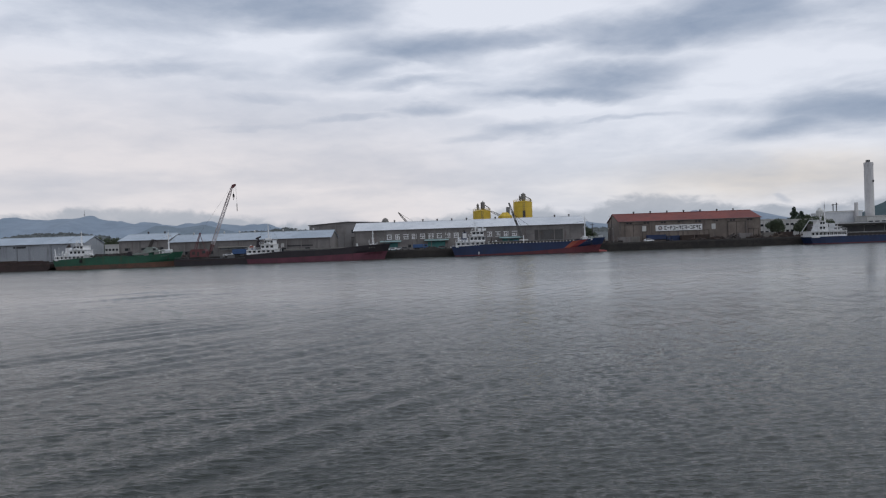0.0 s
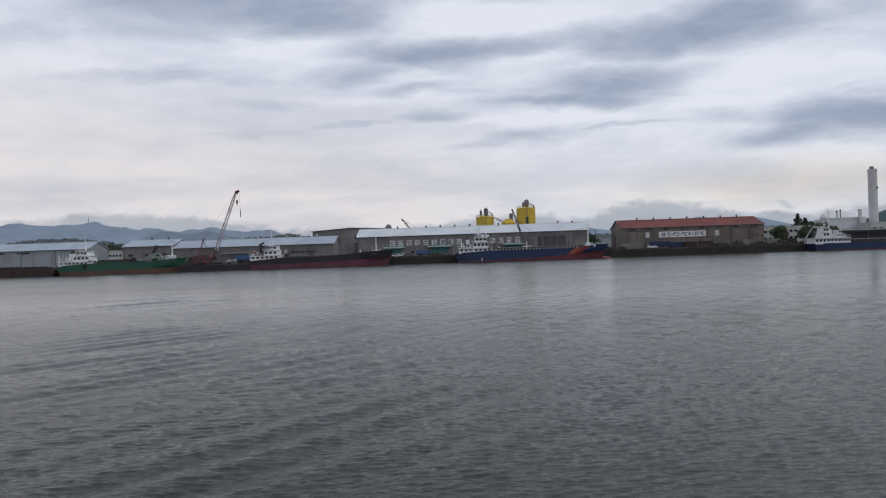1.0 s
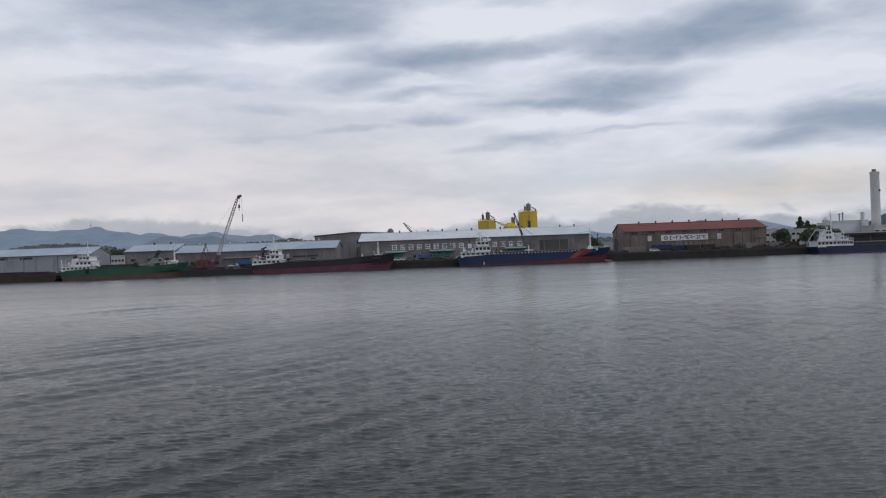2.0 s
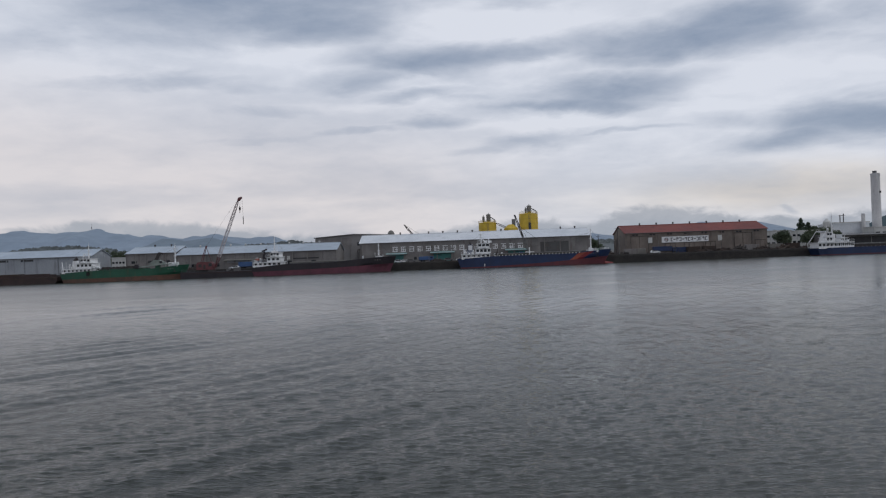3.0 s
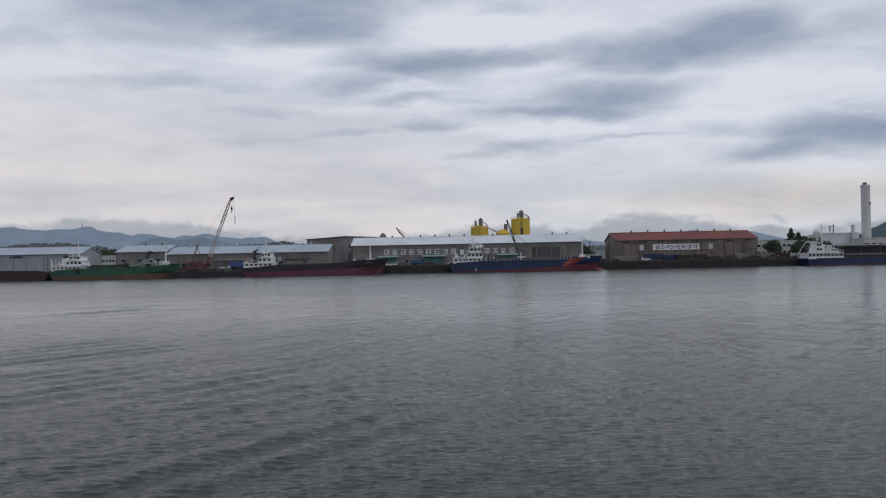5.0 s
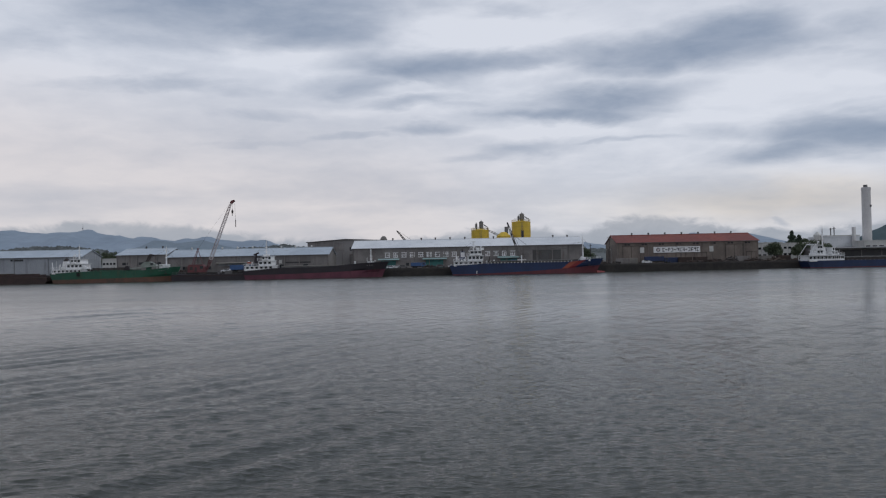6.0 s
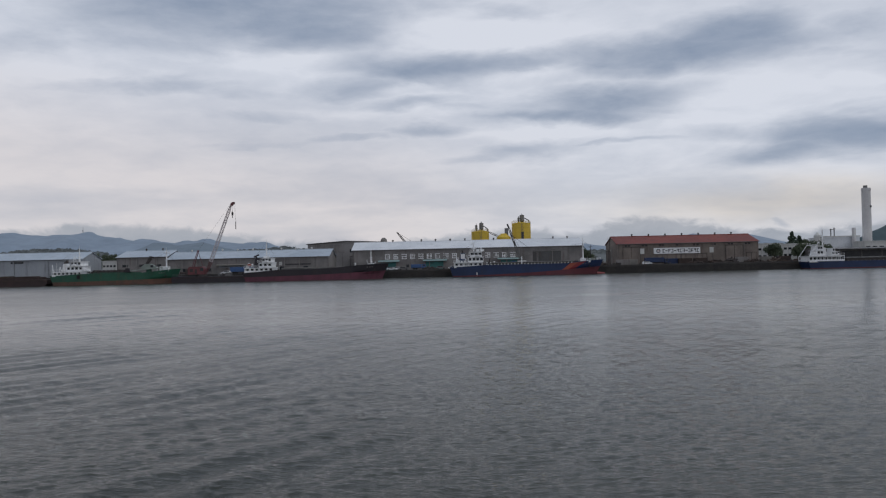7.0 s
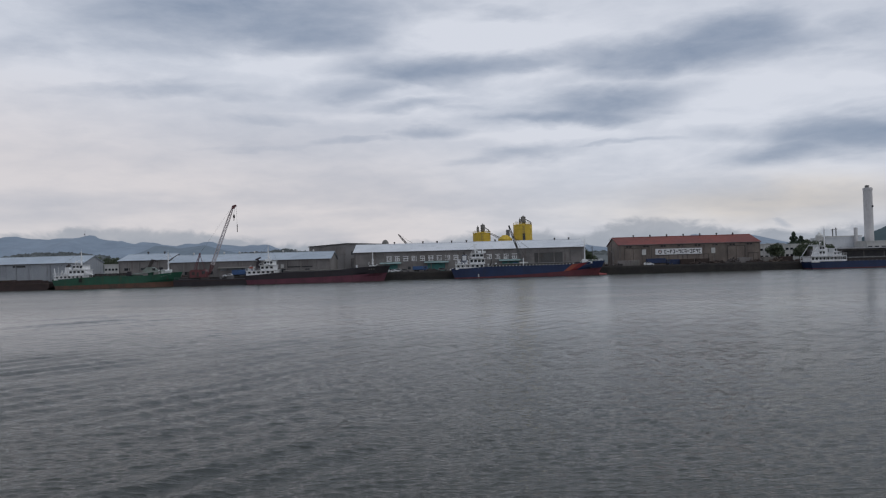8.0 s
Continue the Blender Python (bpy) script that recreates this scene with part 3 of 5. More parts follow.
# ---- sheds ----
def gable_shed(x0, x1, y0, y1, ze, zr, wall, roof, label, category="warehouse", vents=(), over=0.5, bays=0, vent_mat=None):
    """A long shed with its ridge along x: walls with thickness, two roof slopes, pilasters, ridge vents."""
    cx, ym = (x0 + x1) / 2, (y0 + y1) / 2
    s = thing("warehouse", cx, y0, QZ, label, category)
    L, D, h, r = (x1 - x0) / 2, y1 - y0, ze - QZ, zr - QZ
    part("front_wall", B(-L, L, 0, 0.25, 0, h), wall, s)
    part("back_wall", B(-L, L, D - 0.25, D, 0, h), wall, s)
    for sx in (-1, 1):
        a, b = sorted((sx * L, sx * (L - 0.25)))
        part("gable_wall", prism(((0.252, 0), (D - 0.252, 0), (D - 0.252, h), (D / 2, r - 0.05), (0.252, h)), "x", a, b), wall, s)
    drop = (r - h) / (D / 2) * over
    for name, pts in (("front_roof", ((-over, h - drop), (D / 2, r), (D / 2, r + 0.22), (-over, h - drop + 0.22))),
                      ("back_roof", ((D + over, h - drop), (D / 2 + 0.003, r), (D / 2 + 0.003, r + 0.22), (D + over, h - drop + 0.22)))):
        part(name, prism(pts, "x", -L - over, L + over), roof, s)
    part("ridge_cap", T((-L - over, D / 2, r + 0.2), (L + over, D / 2, r + 0.2), 0.25), roof, s)
    part("gutter", T((-L, -over - 0.06, h - drop + 0.05), (L, -over - 0.06, h - drop + 0.05), 0.12), M["steel"], s)
    if bays:
        step = 2 * L / bays
        post = part("pilaster", B(-L, -L + 0.35, -0.14, 0.0, 0, h - 0.25), wall, s)
        for i in range(1, bays + 1):
            again(post, i * step - (0.35 if i == bays else 0.17))
        pipe = part("downpipe", T((-L + 0.6, -0.15, 0), (-L + 0.6, -0.15, h - 0.3), 0.08, n=6), M["steel"], s)
        for i in range(2, bays, 2):
            again(pipe, i * step)
    if vents:
        bm = T((0, 0, 0), (0, 0, 0.8), 0.32)
        tube(bm, (0, 0, 0.75), (0, 0, 1.0), 0.55, 0.5)
        tube(bm, (0, 0, 1.0), (0, 0, 1.25), 0.5, 0.08)
        v = part("ridge_vent", bm, vent_mat or M["darksteel"], s)
        v.location = (vents[0] - cx, D / 2, r + 0.15)
        for x in vents[1:]:
            again(v, x - vents[0])
    return s


def opening(shed, x, w_, z0, z1, material, frame_mat=None, name="window"):
    """A framed pane or door on the front wall of a shed, x from its middle."""
    o = part(name, B(x - w_ / 2, x + w_ / 2, -0.05, 0.06, z0, z1), material, shed)
    if frame_mat:
        bm = B(x - w_ / 2 - 0.12, x + w_ / 2 + 0.12, -0.12, 0.0, z1, z1 + 0.12)
        box(bm, x - w_ / 2 - 0.12, x + w_ / 2 + 0.12, -0.16, 0.0, z0 - 0.12, z0)
        box(bm, x - w_ / 2 - 0.12, x - w_ / 2, -0.12, 0.0, z0, z1)
        box(bm, x + w_ / 2, x + w_ / 2 + 0.12, -0.12, 0.0, z0, z1)
        part("frame", bm, frame_mat, o)
    return o


shed_a = gable_shed(-300, -171, 362, 383, 12.0, 15.2, M["wallgrey"], M["roofblue"], "long blue-grey metal shed with a pale roof", bays=16)
for i in range(7):
    opening(shed_a, 34.0 - i * 12.0, 6.0, 7.0, 7.9, M["glass"])
shed_b = gable_shed(-157, -133, 368, 394, 12.3, 15.4, M["walldark"], M["roofblue"], "dark brown shed with a pale sheet roof", bays=5, vents=(-147.6, -139.4))
shed_c = gable_shed(-132, -55, 366, 390, 10.8, 14.2, M["walldark"], M["roofblue"], "long low dark shed with a pale sheet roof", bays=11, vents=(-124, -109, -101.5, -94, -80, -73, -65), vent_mat=M["walllight"])
shed_e = gable_shed(-45.3, 69, 380, 408, 13.4, 17.3, M["walldark"], M["roofwhite"], "long dark warehouse with a white roof and white lettering", bays=15,
                    vents=(-26, -11.4, -4.1, 3.4, 11, 25.7, 56.2, 63.5))
shed_f = gable_shed(82.8, 150, 366, 392, 13.3, 17.0, M["walltaupe"], M["roofred"], "brown warehouse with a red roof and a white sign", bays=9,
                    vents=(93, 101.2, 109.4, 117.6, 125.8, 134, 142))


def front_gable_shed():
    """A big low-pitched shed whose gable end faces the water."""
    s = thing("warehouse", -52.5, 412, QZ, "tall dark grey shed with a low gable end", "warehouse")
    pts = ((-20.5, 0), (19.5, 0), (19.5, 14.6), (0, 15.5), (-20.5, 14.2))
    part("front_wall", prism(pts, "y", 0, 0.3), M["wallbrown"], s)
    part("back_wall", prism(pts, "y", 29.7, 30), M["wallbrown"], s)
    part("side_wall", B(-20.5, -20.2, 0.302, 29.698, 0, 14.1), M["walldark"], s)
    part("side_wall", B(19.2, 19.5, 0.302, 29.698, 0, 14.5), M["walldark"], s)
    part("roof", prism(((-21.2, 14.25), (0, 15.55), (0, 15.95), (-21.2, 14.6)), "y", -0.8, 30.5), M["roofdark"], s)
    part("roof", prism(((0.003, 15.55), (20.2, 14.65), (20.2, 15.0), (0.003, 15.95)), "y", -0.8, 30.5), M["roofdark"], s)
    part("upper_cladding", B(-20.5, -1.0, -0.15, 0.0, 9.5, 14.0), M["walldark"], s, "darker sheet cladding")
    bm = B(2.0, 5.5, -0.06, 0.02, 9.6, 11.4)
    part("window", bm, M["glass"], s)
    rib = part("pilaster", B(-20.5, -20.1, -0.3, -0.152, 0, 14.0), M["walldark"], s)
    for i in range(1, 5):
        again(rib, i * 4.6)
    part("lean_to_roof", prism(((3.0, 7.2), (17.5, 7.9), (17.5, 8.1), (3.0, 7.4)), "y", -9.0, 0.0), M["scrap"], s, "rusty sheet lean-to roof")
    post = part("post", B(3.1, 3.35, -8.9, -8.65, 0, 7.2), M["scrap"], s)
    for i in range(1, 5):
        again(post, i * 3.4)


front_gable_shed()


def glyph(rng, w_, h):
    """A sign character as a close set of plain bars in a square."""
    bm = bmesh.new()
    t = 0.32
    rows = rng.choice((3, 3, 4))
    for i in range(rows):
        z = h * (0.08 + 0.84 * i / (rows - 1))
        a, b = (0.05, w_ - 0.05) if i in (0, rows - 1) or rng.random() < 0.5 else rng.choice(((0.05, w_ * 0.45), (w_ * 0.5, w_ - 0.05), (w_ * 0.25, w_ * 0.75)))
        box(bm, a, b, -0.1, -0.004, z - t / 2, z + t / 2)
    for fx in rng.choice(((0.1, 0.8), (0.1, 0.45, 0.8), (0.2, 0.62), (0.45, 0.82))):
        z0, z1 = rng.choice(((0.05, h - 0.05), (0.05, h - 0.05), (h * 0.4, h - 0.05), (0.05, h * 0.6)))
        box(bm, w_ * fx, w_ * fx + t, -0.11, -0.006, z0, z1)
    return bm


def dress_shed_e():
    rng = random.Random(7)
    cx = (-45.3 + 69) / 2
    z0 = 5.2
    xs = [-29.3 + i * 4.14 for i in range(16)]
    for k, x in enumerate(xs):
        part("sign_character", glyph(rng, 2.7, 2.6), M["signwhite"], shed_e, "white sign character as bars").location = (x - cx, 0, z0 + (xs[0] - x) * 0.004)
    for x0, x1 in ((-10.5, 1.5), (26.5, 38.0), (-32.5, -22.0)):
        a, b = x0 - cx, x1 - cx
        c = part("canopy", prism(((-2.6, 4.0), (0, 4.55), (0, 4.75), (-2.6, 4.2)), "x", a, b), M["tealpale"], shed_e, "pale teal canopy")
        part("roller_door", B(a + 1.5, b - 1.8, -0.08, 0.02, 0, 3.7), M["teal"], shed_e, "teal roller door")
    wn = part("window", B(-0.7, 0.7, -0.05, 0.02, 1.1, 2.5), M["glass"], shed_e)
    wn.location = (-14 - cx, 0, 0)
    for x in (-18, 6, 10, 14, 18, 22):
        again(wn, x + 14)
    part("large_door", B(44 - cx, 58 - cx, -0.12, 0.0, 0, 7.6), M["roofdark"], shed_e, "dark sliding door")
    part("conduit", B(40 - cx, 69 - cx - 0.2, -0.1, 0.0, 7.9, 8.15), M["steel"], shed_e)


def dress_shed_f():
    cx = (82.8 + 150) / 2
    s = shed_f
    sign = part("sign_board", B(100 - cx, 122.2 - cx, -0.3, -0.15, 4.9, 7.7, bevel=0.03), M["signwhite"], s, "white sign board with dark bars")
    ring = bmesh.new()
    for i in range(20):
        a0, a1 = 2 * math.pi * i / 20, 2 * math.pi * (i + 1) / 20
        c = Vector((102.2 - cx, -0.33, 6.3))
        q = [c + Vector((r * math.cos(a), 0, r * math.sin(a))) for a, r in ((a0, 0.95), (a1, 0.95), (a1, 0.62), (a0, 0.62))]
        ring.faces.new([ring.verts.new(v) for v in q])
    bmesh.ops.solidify(ring, geom=ring.faces[:], thickness=0.03)
    part("emblem", ring, M["ink"], sign)
    bar = part("emblem_bar", B(101.7 - cx, 102.7 - cx, -0.34, -0.302, 6.15, 6.45), M["logored"], sign)
    rng = random.Random(3)
    x = 104.2
    for k in range(13):
        bm = bmesh.new()
        a = x - cx
        if k in (1, 4, 8):
            box(bm, a, a + 1.05, -0.34, -0.302, 6.12, 6.5)
        else:
            box(bm, a, a + 1.1, -0.34, -0.302, 6.85, 7.15)
            box(bm, a + (0.75 if k % 2 else 0.1), a + (1.05 if k % 2 else 0.4), -0.345, -0.304, 5.5, 6.95)
            box(bm, a, a + 1.1, -0.342, -0.303, 5.4 + 0.5 * (k % 3), 5.68 + 0.5 * (k % 3))
        part("sign_bar", bm, M["ink"], sign)
        x += 1.36
    for x in (94.6, 127.6):
        o = part("shutter", B(x - 0.95 - cx, x + 0.95 - cx, -0.24, -0.13, 5.0, 7.6), M["walllight"], s, "pale window shutter")
    lou = part("louvre", B(-0.55, 0.55, -0.06, 0.02, 8.65, 9.35), M["ink"], s)
    lou.location = (86.8 - cx, 0, 0)
    for i in range(8):
        for dx_ in (0.0, 1.45):
            if i or dx_:
                again(lou, i * 8.2 + dx_)
    for x, tall_ in ((89.5, 8.2), (104, 4.6), (113, 4.6), (123, 4.6), (138.5, 8.2), (146.5, 4.6)):
        half = 4.2 if tall_ > 5 else 2.4
        door = part("sliding_door", B(x - half - cx, x + half - cx, -0.12, 0.0, 0, tall_), M["walltaupe"], s)
        bm = B(x - half - 0.2 - cx, x + half + 0.2 - cx, -0.26, -0.124, tall_, tall_ + 0.22)
        for q in (x - half, x - 0.1, x + half - 0.2):
            box(bm, q - cx, q + 0.2 - cx, -0.2, -0.124, 0, tall_ - 0.02)
        part("door_rail", bm, M["darksteel"], door)


dress_shed_e()
dress_shed_f()
for k in range(6):
    opening(shed_c, -30 + k * 11.5, 2.2, 1.4, 2.9, M["glass"], M["steel"])
part("long_canopy", prism(((-2.2, 4.0), (0, 4.4), (0, 4.6), (-2.2, 4.2)), "x", -15, 8), M["concrete"], shed_c, "pale grey canopy")
part("pale_panel", B(-14, 7, -0.06, 0.0, 2.9, 4.0), M["wallgrey"], shed_c)
for x in (13, 15.5):
    opening(shed_c, x, 1.4, 3.5, 5.2, M["walllight"])
part("door", B(17.5, 30, -0.08, 0.02, 3.6, 4.2), M["ink"], shed_c)
for x in (-8, 0, 8):
    opening(shed_b, x, 2.6, 4.2, 5.4, M["glass"])


# ---- ships ----
def smooth(a, b, x):
    t = min(1, max(0, (x - a) / (b - a)))
    return t * t * (3 - 2 * t)


class Hull:
    """A coaster's hull: stern at x=0, bow at x=L, waterline at z=0."""

    def __init__(self, L, beam, mid, stern, bow, rake=3.0, boot=1.0, boot_bow=None, sheer=0.72):
        self.L, self.beam, self.mid, self.stern, self.bow, self.rake = L, beam, mid, stern, bow, rake
        self.sheer = sheer
        self.boot, self.boot_bow = boot, boot if boot_bow is None else boot_bow

    def deck(self, u):
        return self.mid + (self.stern - self.mid) * (1 - smooth(0.02, 0.30, u)) + (self.bow - self.mid) * smooth(self.sheer, 1.0, u) ** 1.4

    def line(self, u):
        return self.boot + (self.boot_bow - self.boot) * u ** 2.2

    def half(self, u, f):
        b = self.beam / 2 * (0.78 + 0.22 * smooth(0, 0.12, u))
        fore = max(0.0, (u - 0.76) / 0.24)
        full = 1 - fore ** (2.6 if f > 0.5 else 2.0)
        return max(0.04, b * full * (1 - (1 - f) * 0.35 * fore))

    def at(self, u, z, side, proud=0.0):
        d = self.deck(u)
        f = min(1, max(0, z / d))
        x = u * (self.L - self.rake) + self.rake * f * smooth(0.80, 1.0, u) - 1.2 * (1 - f) * 0 + 1.6 * (1 - f) * (1 - smooth(0, 0.1, u))
        return Vector((x, side * (self.half(u, f) + proud), z))


def hull_strip(h, u0, u1, low, high, n=28, rows=4, skew=0.0, proud=0.0, sides=(-1, 1)):
    """Both sides of the hull between two heights, from u0 to u1; skew leans the ends."""
    bm = bmesh.new()
    for side in sides:
        grid = []
        for j in range(rows + 1):
            f = j / rows
            a, b = (u0 + skew * f if u0 > 0 else u0), (u1 + skew * f if u1 < 1 else u1)
            line = []
            for i in range(n + 1):
                u = a + (b - a) * i / n
                z0, z1 = low(u), high(u)
                line.append(bm.verts.new(h.at(u, z0 + (z1 - z0) * f, side, proud)))
            grid.append(line)
        for r, s in zip(grid, grid[1:]):
            for i in range(n):
                q = (r[i], r[i + 1], s[i + 1], s[i])
                bm.faces.new(q if side < 0 else q[::-1])
        if u0 == 0:
            ends = [g[0] for g in grid]
            if side < 0:
                left = ends
            else:
                for k in range(rows):
                    bm.faces.new((left[k], left[k + 1], ends[k + 1], ends[k]))
    return bm


def railing(pts, height, parent, mat, gap=1.6, name="railing"):
    """Posts and two bars along a run of points."""
    bm = bmesh.new()
    for p, q in zip(pts, pts[1:]):
        p, q = Vector(p), Vector(q)
        for f in (0.5, 1.0):
            tube(bm, p + Vector((0, 0, height * f)), q + Vector((0, 0, height * f)), 0.045, n=4)
        k = max(1, int((q - p).length / gap))
        for i in range(k + 1):
            c = p + (q - p) * (i / k)
            tube(bm, c, c + Vector((0, 0, height)), 0.045, n=4)
    return part(name, bm, mat, parent)


def tier(ship, x0, x1, y, z0, z1, mat, windows=0, wz=None, name="deckhouse", label="", ww=1.15, wh=1.0):
    """One storey of a deckhouse with its deck edge and windows."""
    t = part(name, B(x0, x1, -y, y, z0, z1, bevel=0.08), mat, ship, label)
    part("deck_edge", B(x0 - 0.5, x1 + 0.4, -y - 0.45, y + 0.45, z1, z1 + 0.14), mat, t)
    if windows:
        z = wz if wz else (z0 + z1) / 2
        step = (x1 - x0) / windows
        first = None
        for side in (-1, 1):
            for i in range(windows):
                x = x0 + (i + 0.5) * step
                if first is None:
                    first = part("window", B(-ww / 2, ww / 2, -0.05, 0.05, -wh / 2, wh / 2), M["glass"], t)
                    first.location = (x, side * (y + 0.01), z)
                    base = first.location.copy()
                else:
                    again(first, x - base.x, side * (y + 0.01) - base.y, z - base.z)
    return t


def gallery(ship, x0, x1, y, z0, z1, mat, n):
    """An open side deck: a plated bulwark, posts and a top beam on both sides of a deckhouse."""
    for s in (-1, 1):
        a, b = sorted((s * y, s * (y - 0.12)))
        g = part("gallery", B(x0, x1, a, b, z0, z0 + (z1 - z0) * 0.42), mat, ship, "white plated bulwark")
        p = part("post", B(x0, x0 + 0.22, a, b, z0 + (z1 - z0) * 0.42, z1 - 0.3), mat, g)
        for i in range(1, n + 1):
            again(p, (x1 - x0 - 0.22) * i / n)
        part("beam", B(x0, x1, a, b, z1 - 0.3, z1), mat, g)


def mast(ship, x, z0, z1, arms, mat, name="mast", r=0.22, y=0.0):
    bm = T((x, y, z0), (x, y, z1), r, r * 0.5)
    for z, w_ in arms:
        tube(bm, (x, y - w_, z), (x, y + w_, z), 0.09, n=5)
        tube(bm, (x - w_ * 0.8, y, z + 0.1), (x + w_ * 0.8, y, z + 0.1), 0.09, n=5)
        box(bm, x - 0.35, x + 0.35, y - 0.5, y + 0.5, z - 0.05, z + 0.16)
    tube(bm, (x, y, z1), (x, y, z1 + 1.0), 0.05, n=4)
    return part(name, bm, mat, ship)


def hull_parts(ship, h, top, boot, deck, patches=None):
    if patches:
        for m_, u0, u1, skew, lab in patches:
            for sides in (((-1, 1),) if u0 == 0 else ((-1,), (1,))):
                part("hull_plating", hull_strip(h, u0, u1, h.line, h.deck, n=max(4, int(34 * (u1 - u0))), skew=skew, sides=sides), m_, ship, lab)
    else:
        part("hull_plating", hull_strip(h, 0, 1, h.line, h.deck), top, ship)
    part("boot_top", hull_strip(h, 0, 1, lambda u: -1.0, h.line), boot, ship)
    bm = bmesh.new()
    n, prev = 30, None
    for i in range(n + 1):
        u = i / n
        z = h.deck(u) - 0.9
        row = [bm.verts.new(h.at(u, z, s) * 1.0) for s in (-0.995, 0.995)]
        if prev:
            bm.faces.new((prev[0], row[0], row[1], prev[1]))
        prev = row
    part("deck", bm, deck, ship)
    bm = bmesh.new()
    for s in (-1, 1):
        for i in range(30):
            a, b = h.at(i / 30, h.deck(i / 30), s), h.at((i + 1) / 30, h.deck((i + 1) / 30), s)
            tube(bm, a, b, 0.10, n=5)
    part("bulwark_rail", bm, top, ship)
    for s in (-1, 1):
        u = 0.925
        p = h.at(u, h.deck(u) * 0.62, s, 0.12)
        bm = T(p + Vector((0, 0, 0.9)), p + Vector((0, 0, -0.5)), 0.11, n=6)
        tube(bm, p + Vector((-0.6, 0, -0.25)), p + Vector((0, 0, -0.6)), 0.13, n=6)
        tube(bm, p + Vector((0.6, 0, -0.25)), p + Vector((0, 0, -0.6)), 0.13, n=6)
        part("anchor", bm, M["darksteel"], ship)
    bm = bmesh.new()
    for s in (-1, 1):
        for k in range(3):
            u = 0.885 + 0.013 * k
            p = h.at(u, h.deck(u) * 0.82, s, 0.03)
            box(bm, p.x - 0.2, p.x + 0.2, p.y - 0.05, p.y + 0.05, p.z - 0.18, p.z + 0.18)
    part("name_bars", bm, M["concrete"], ship)


def hatch(ship, h, u0, u1, y, rise, mat, covers, covmat, posts=True):
    x0, x1 = u0 * h.L, u1 * h.L
    z = h.mid - 0.9
    part("hatch_coaming", B(x0, x1, -y, y, z, h.mid + rise), mat, ship)
    if covers:
        step = (x1 - x0) / covers
        c = part("hatch_cover", B(x0 + 0.06, x0 + step - 0.06, -y - 0.15, y + 0.15, h.mid + rise, h.mid + rise + 0.35, bevel=0.06), covmat, ship)
        for i in range(1, covers):
            again(c, i * step)


def lamp_posts(ship, h, u0, u1, n, size, mat):
    first = None
    for side in (-1, 1):
        for i in range(n):
            u = u0 + (u1 - u0) * i / (n - 1)
            p = h.at(u, h.deck(u), side)
            if first is None:
                first = part("stanchion", B(-size / 2, size / 2, -0.1, 0.1, 0, size), mat, ship)
                first.location = p
                base = p
            else:
                again(first, *(p - base))


def fittings(ship, seed, spots, mat):
    """Small deck gear on a ship: cowls, lockers, lamps, aerials; spots are (x0, x1, y, z, count)."""
    rng = random.Random(seed)
    for x0, x1, y, z, count in spots:
        for k in range(count):
            x, yy = rng.uniform(x0, x1), y + rng.uniform(-0.6, 0.6)
            kind = rng.randrange(4)
            if kind == 0:
                bm = T((x, yy, z), (x, yy, z + 1.3), 0.16, n=8)
                tube(bm, (x, yy, z + 1.25), (x + 0.45, yy, z + 1.5), 0.3, 0.34, n=8)
                part("vent_cowl", bm, mat, ship)
            elif kind == 1:
                part("deck_locker", B(x, x + rng.uniform(0.7, 1.5), yy, yy + 0.7, z, z + rng.uniform(0.6, 1.1), bevel=0.04), mat, ship)
            elif kind == 2:
                bm = T((x, yy, z), (x, yy, z + rng.uniform(2.2, 4.0)), 0.07, 0.04, n=5)
                part("aerial", bm, mat, ship)
            else:
                bm = T((x, yy, z), (x, yy, z + 1.9), 0.09, n=6)
                box(bm, x - 0.3, x + 0.3, yy - 0.2, yy + 0.2, z + 1.8, z + 2.15)
                part("deck_lamp", bm, mat, ship)


def stays(ship, runs):
    for p, q in runs:
        part("stay_wire", T(p, q, 0.03, n=4), M["darksteel"], ship)


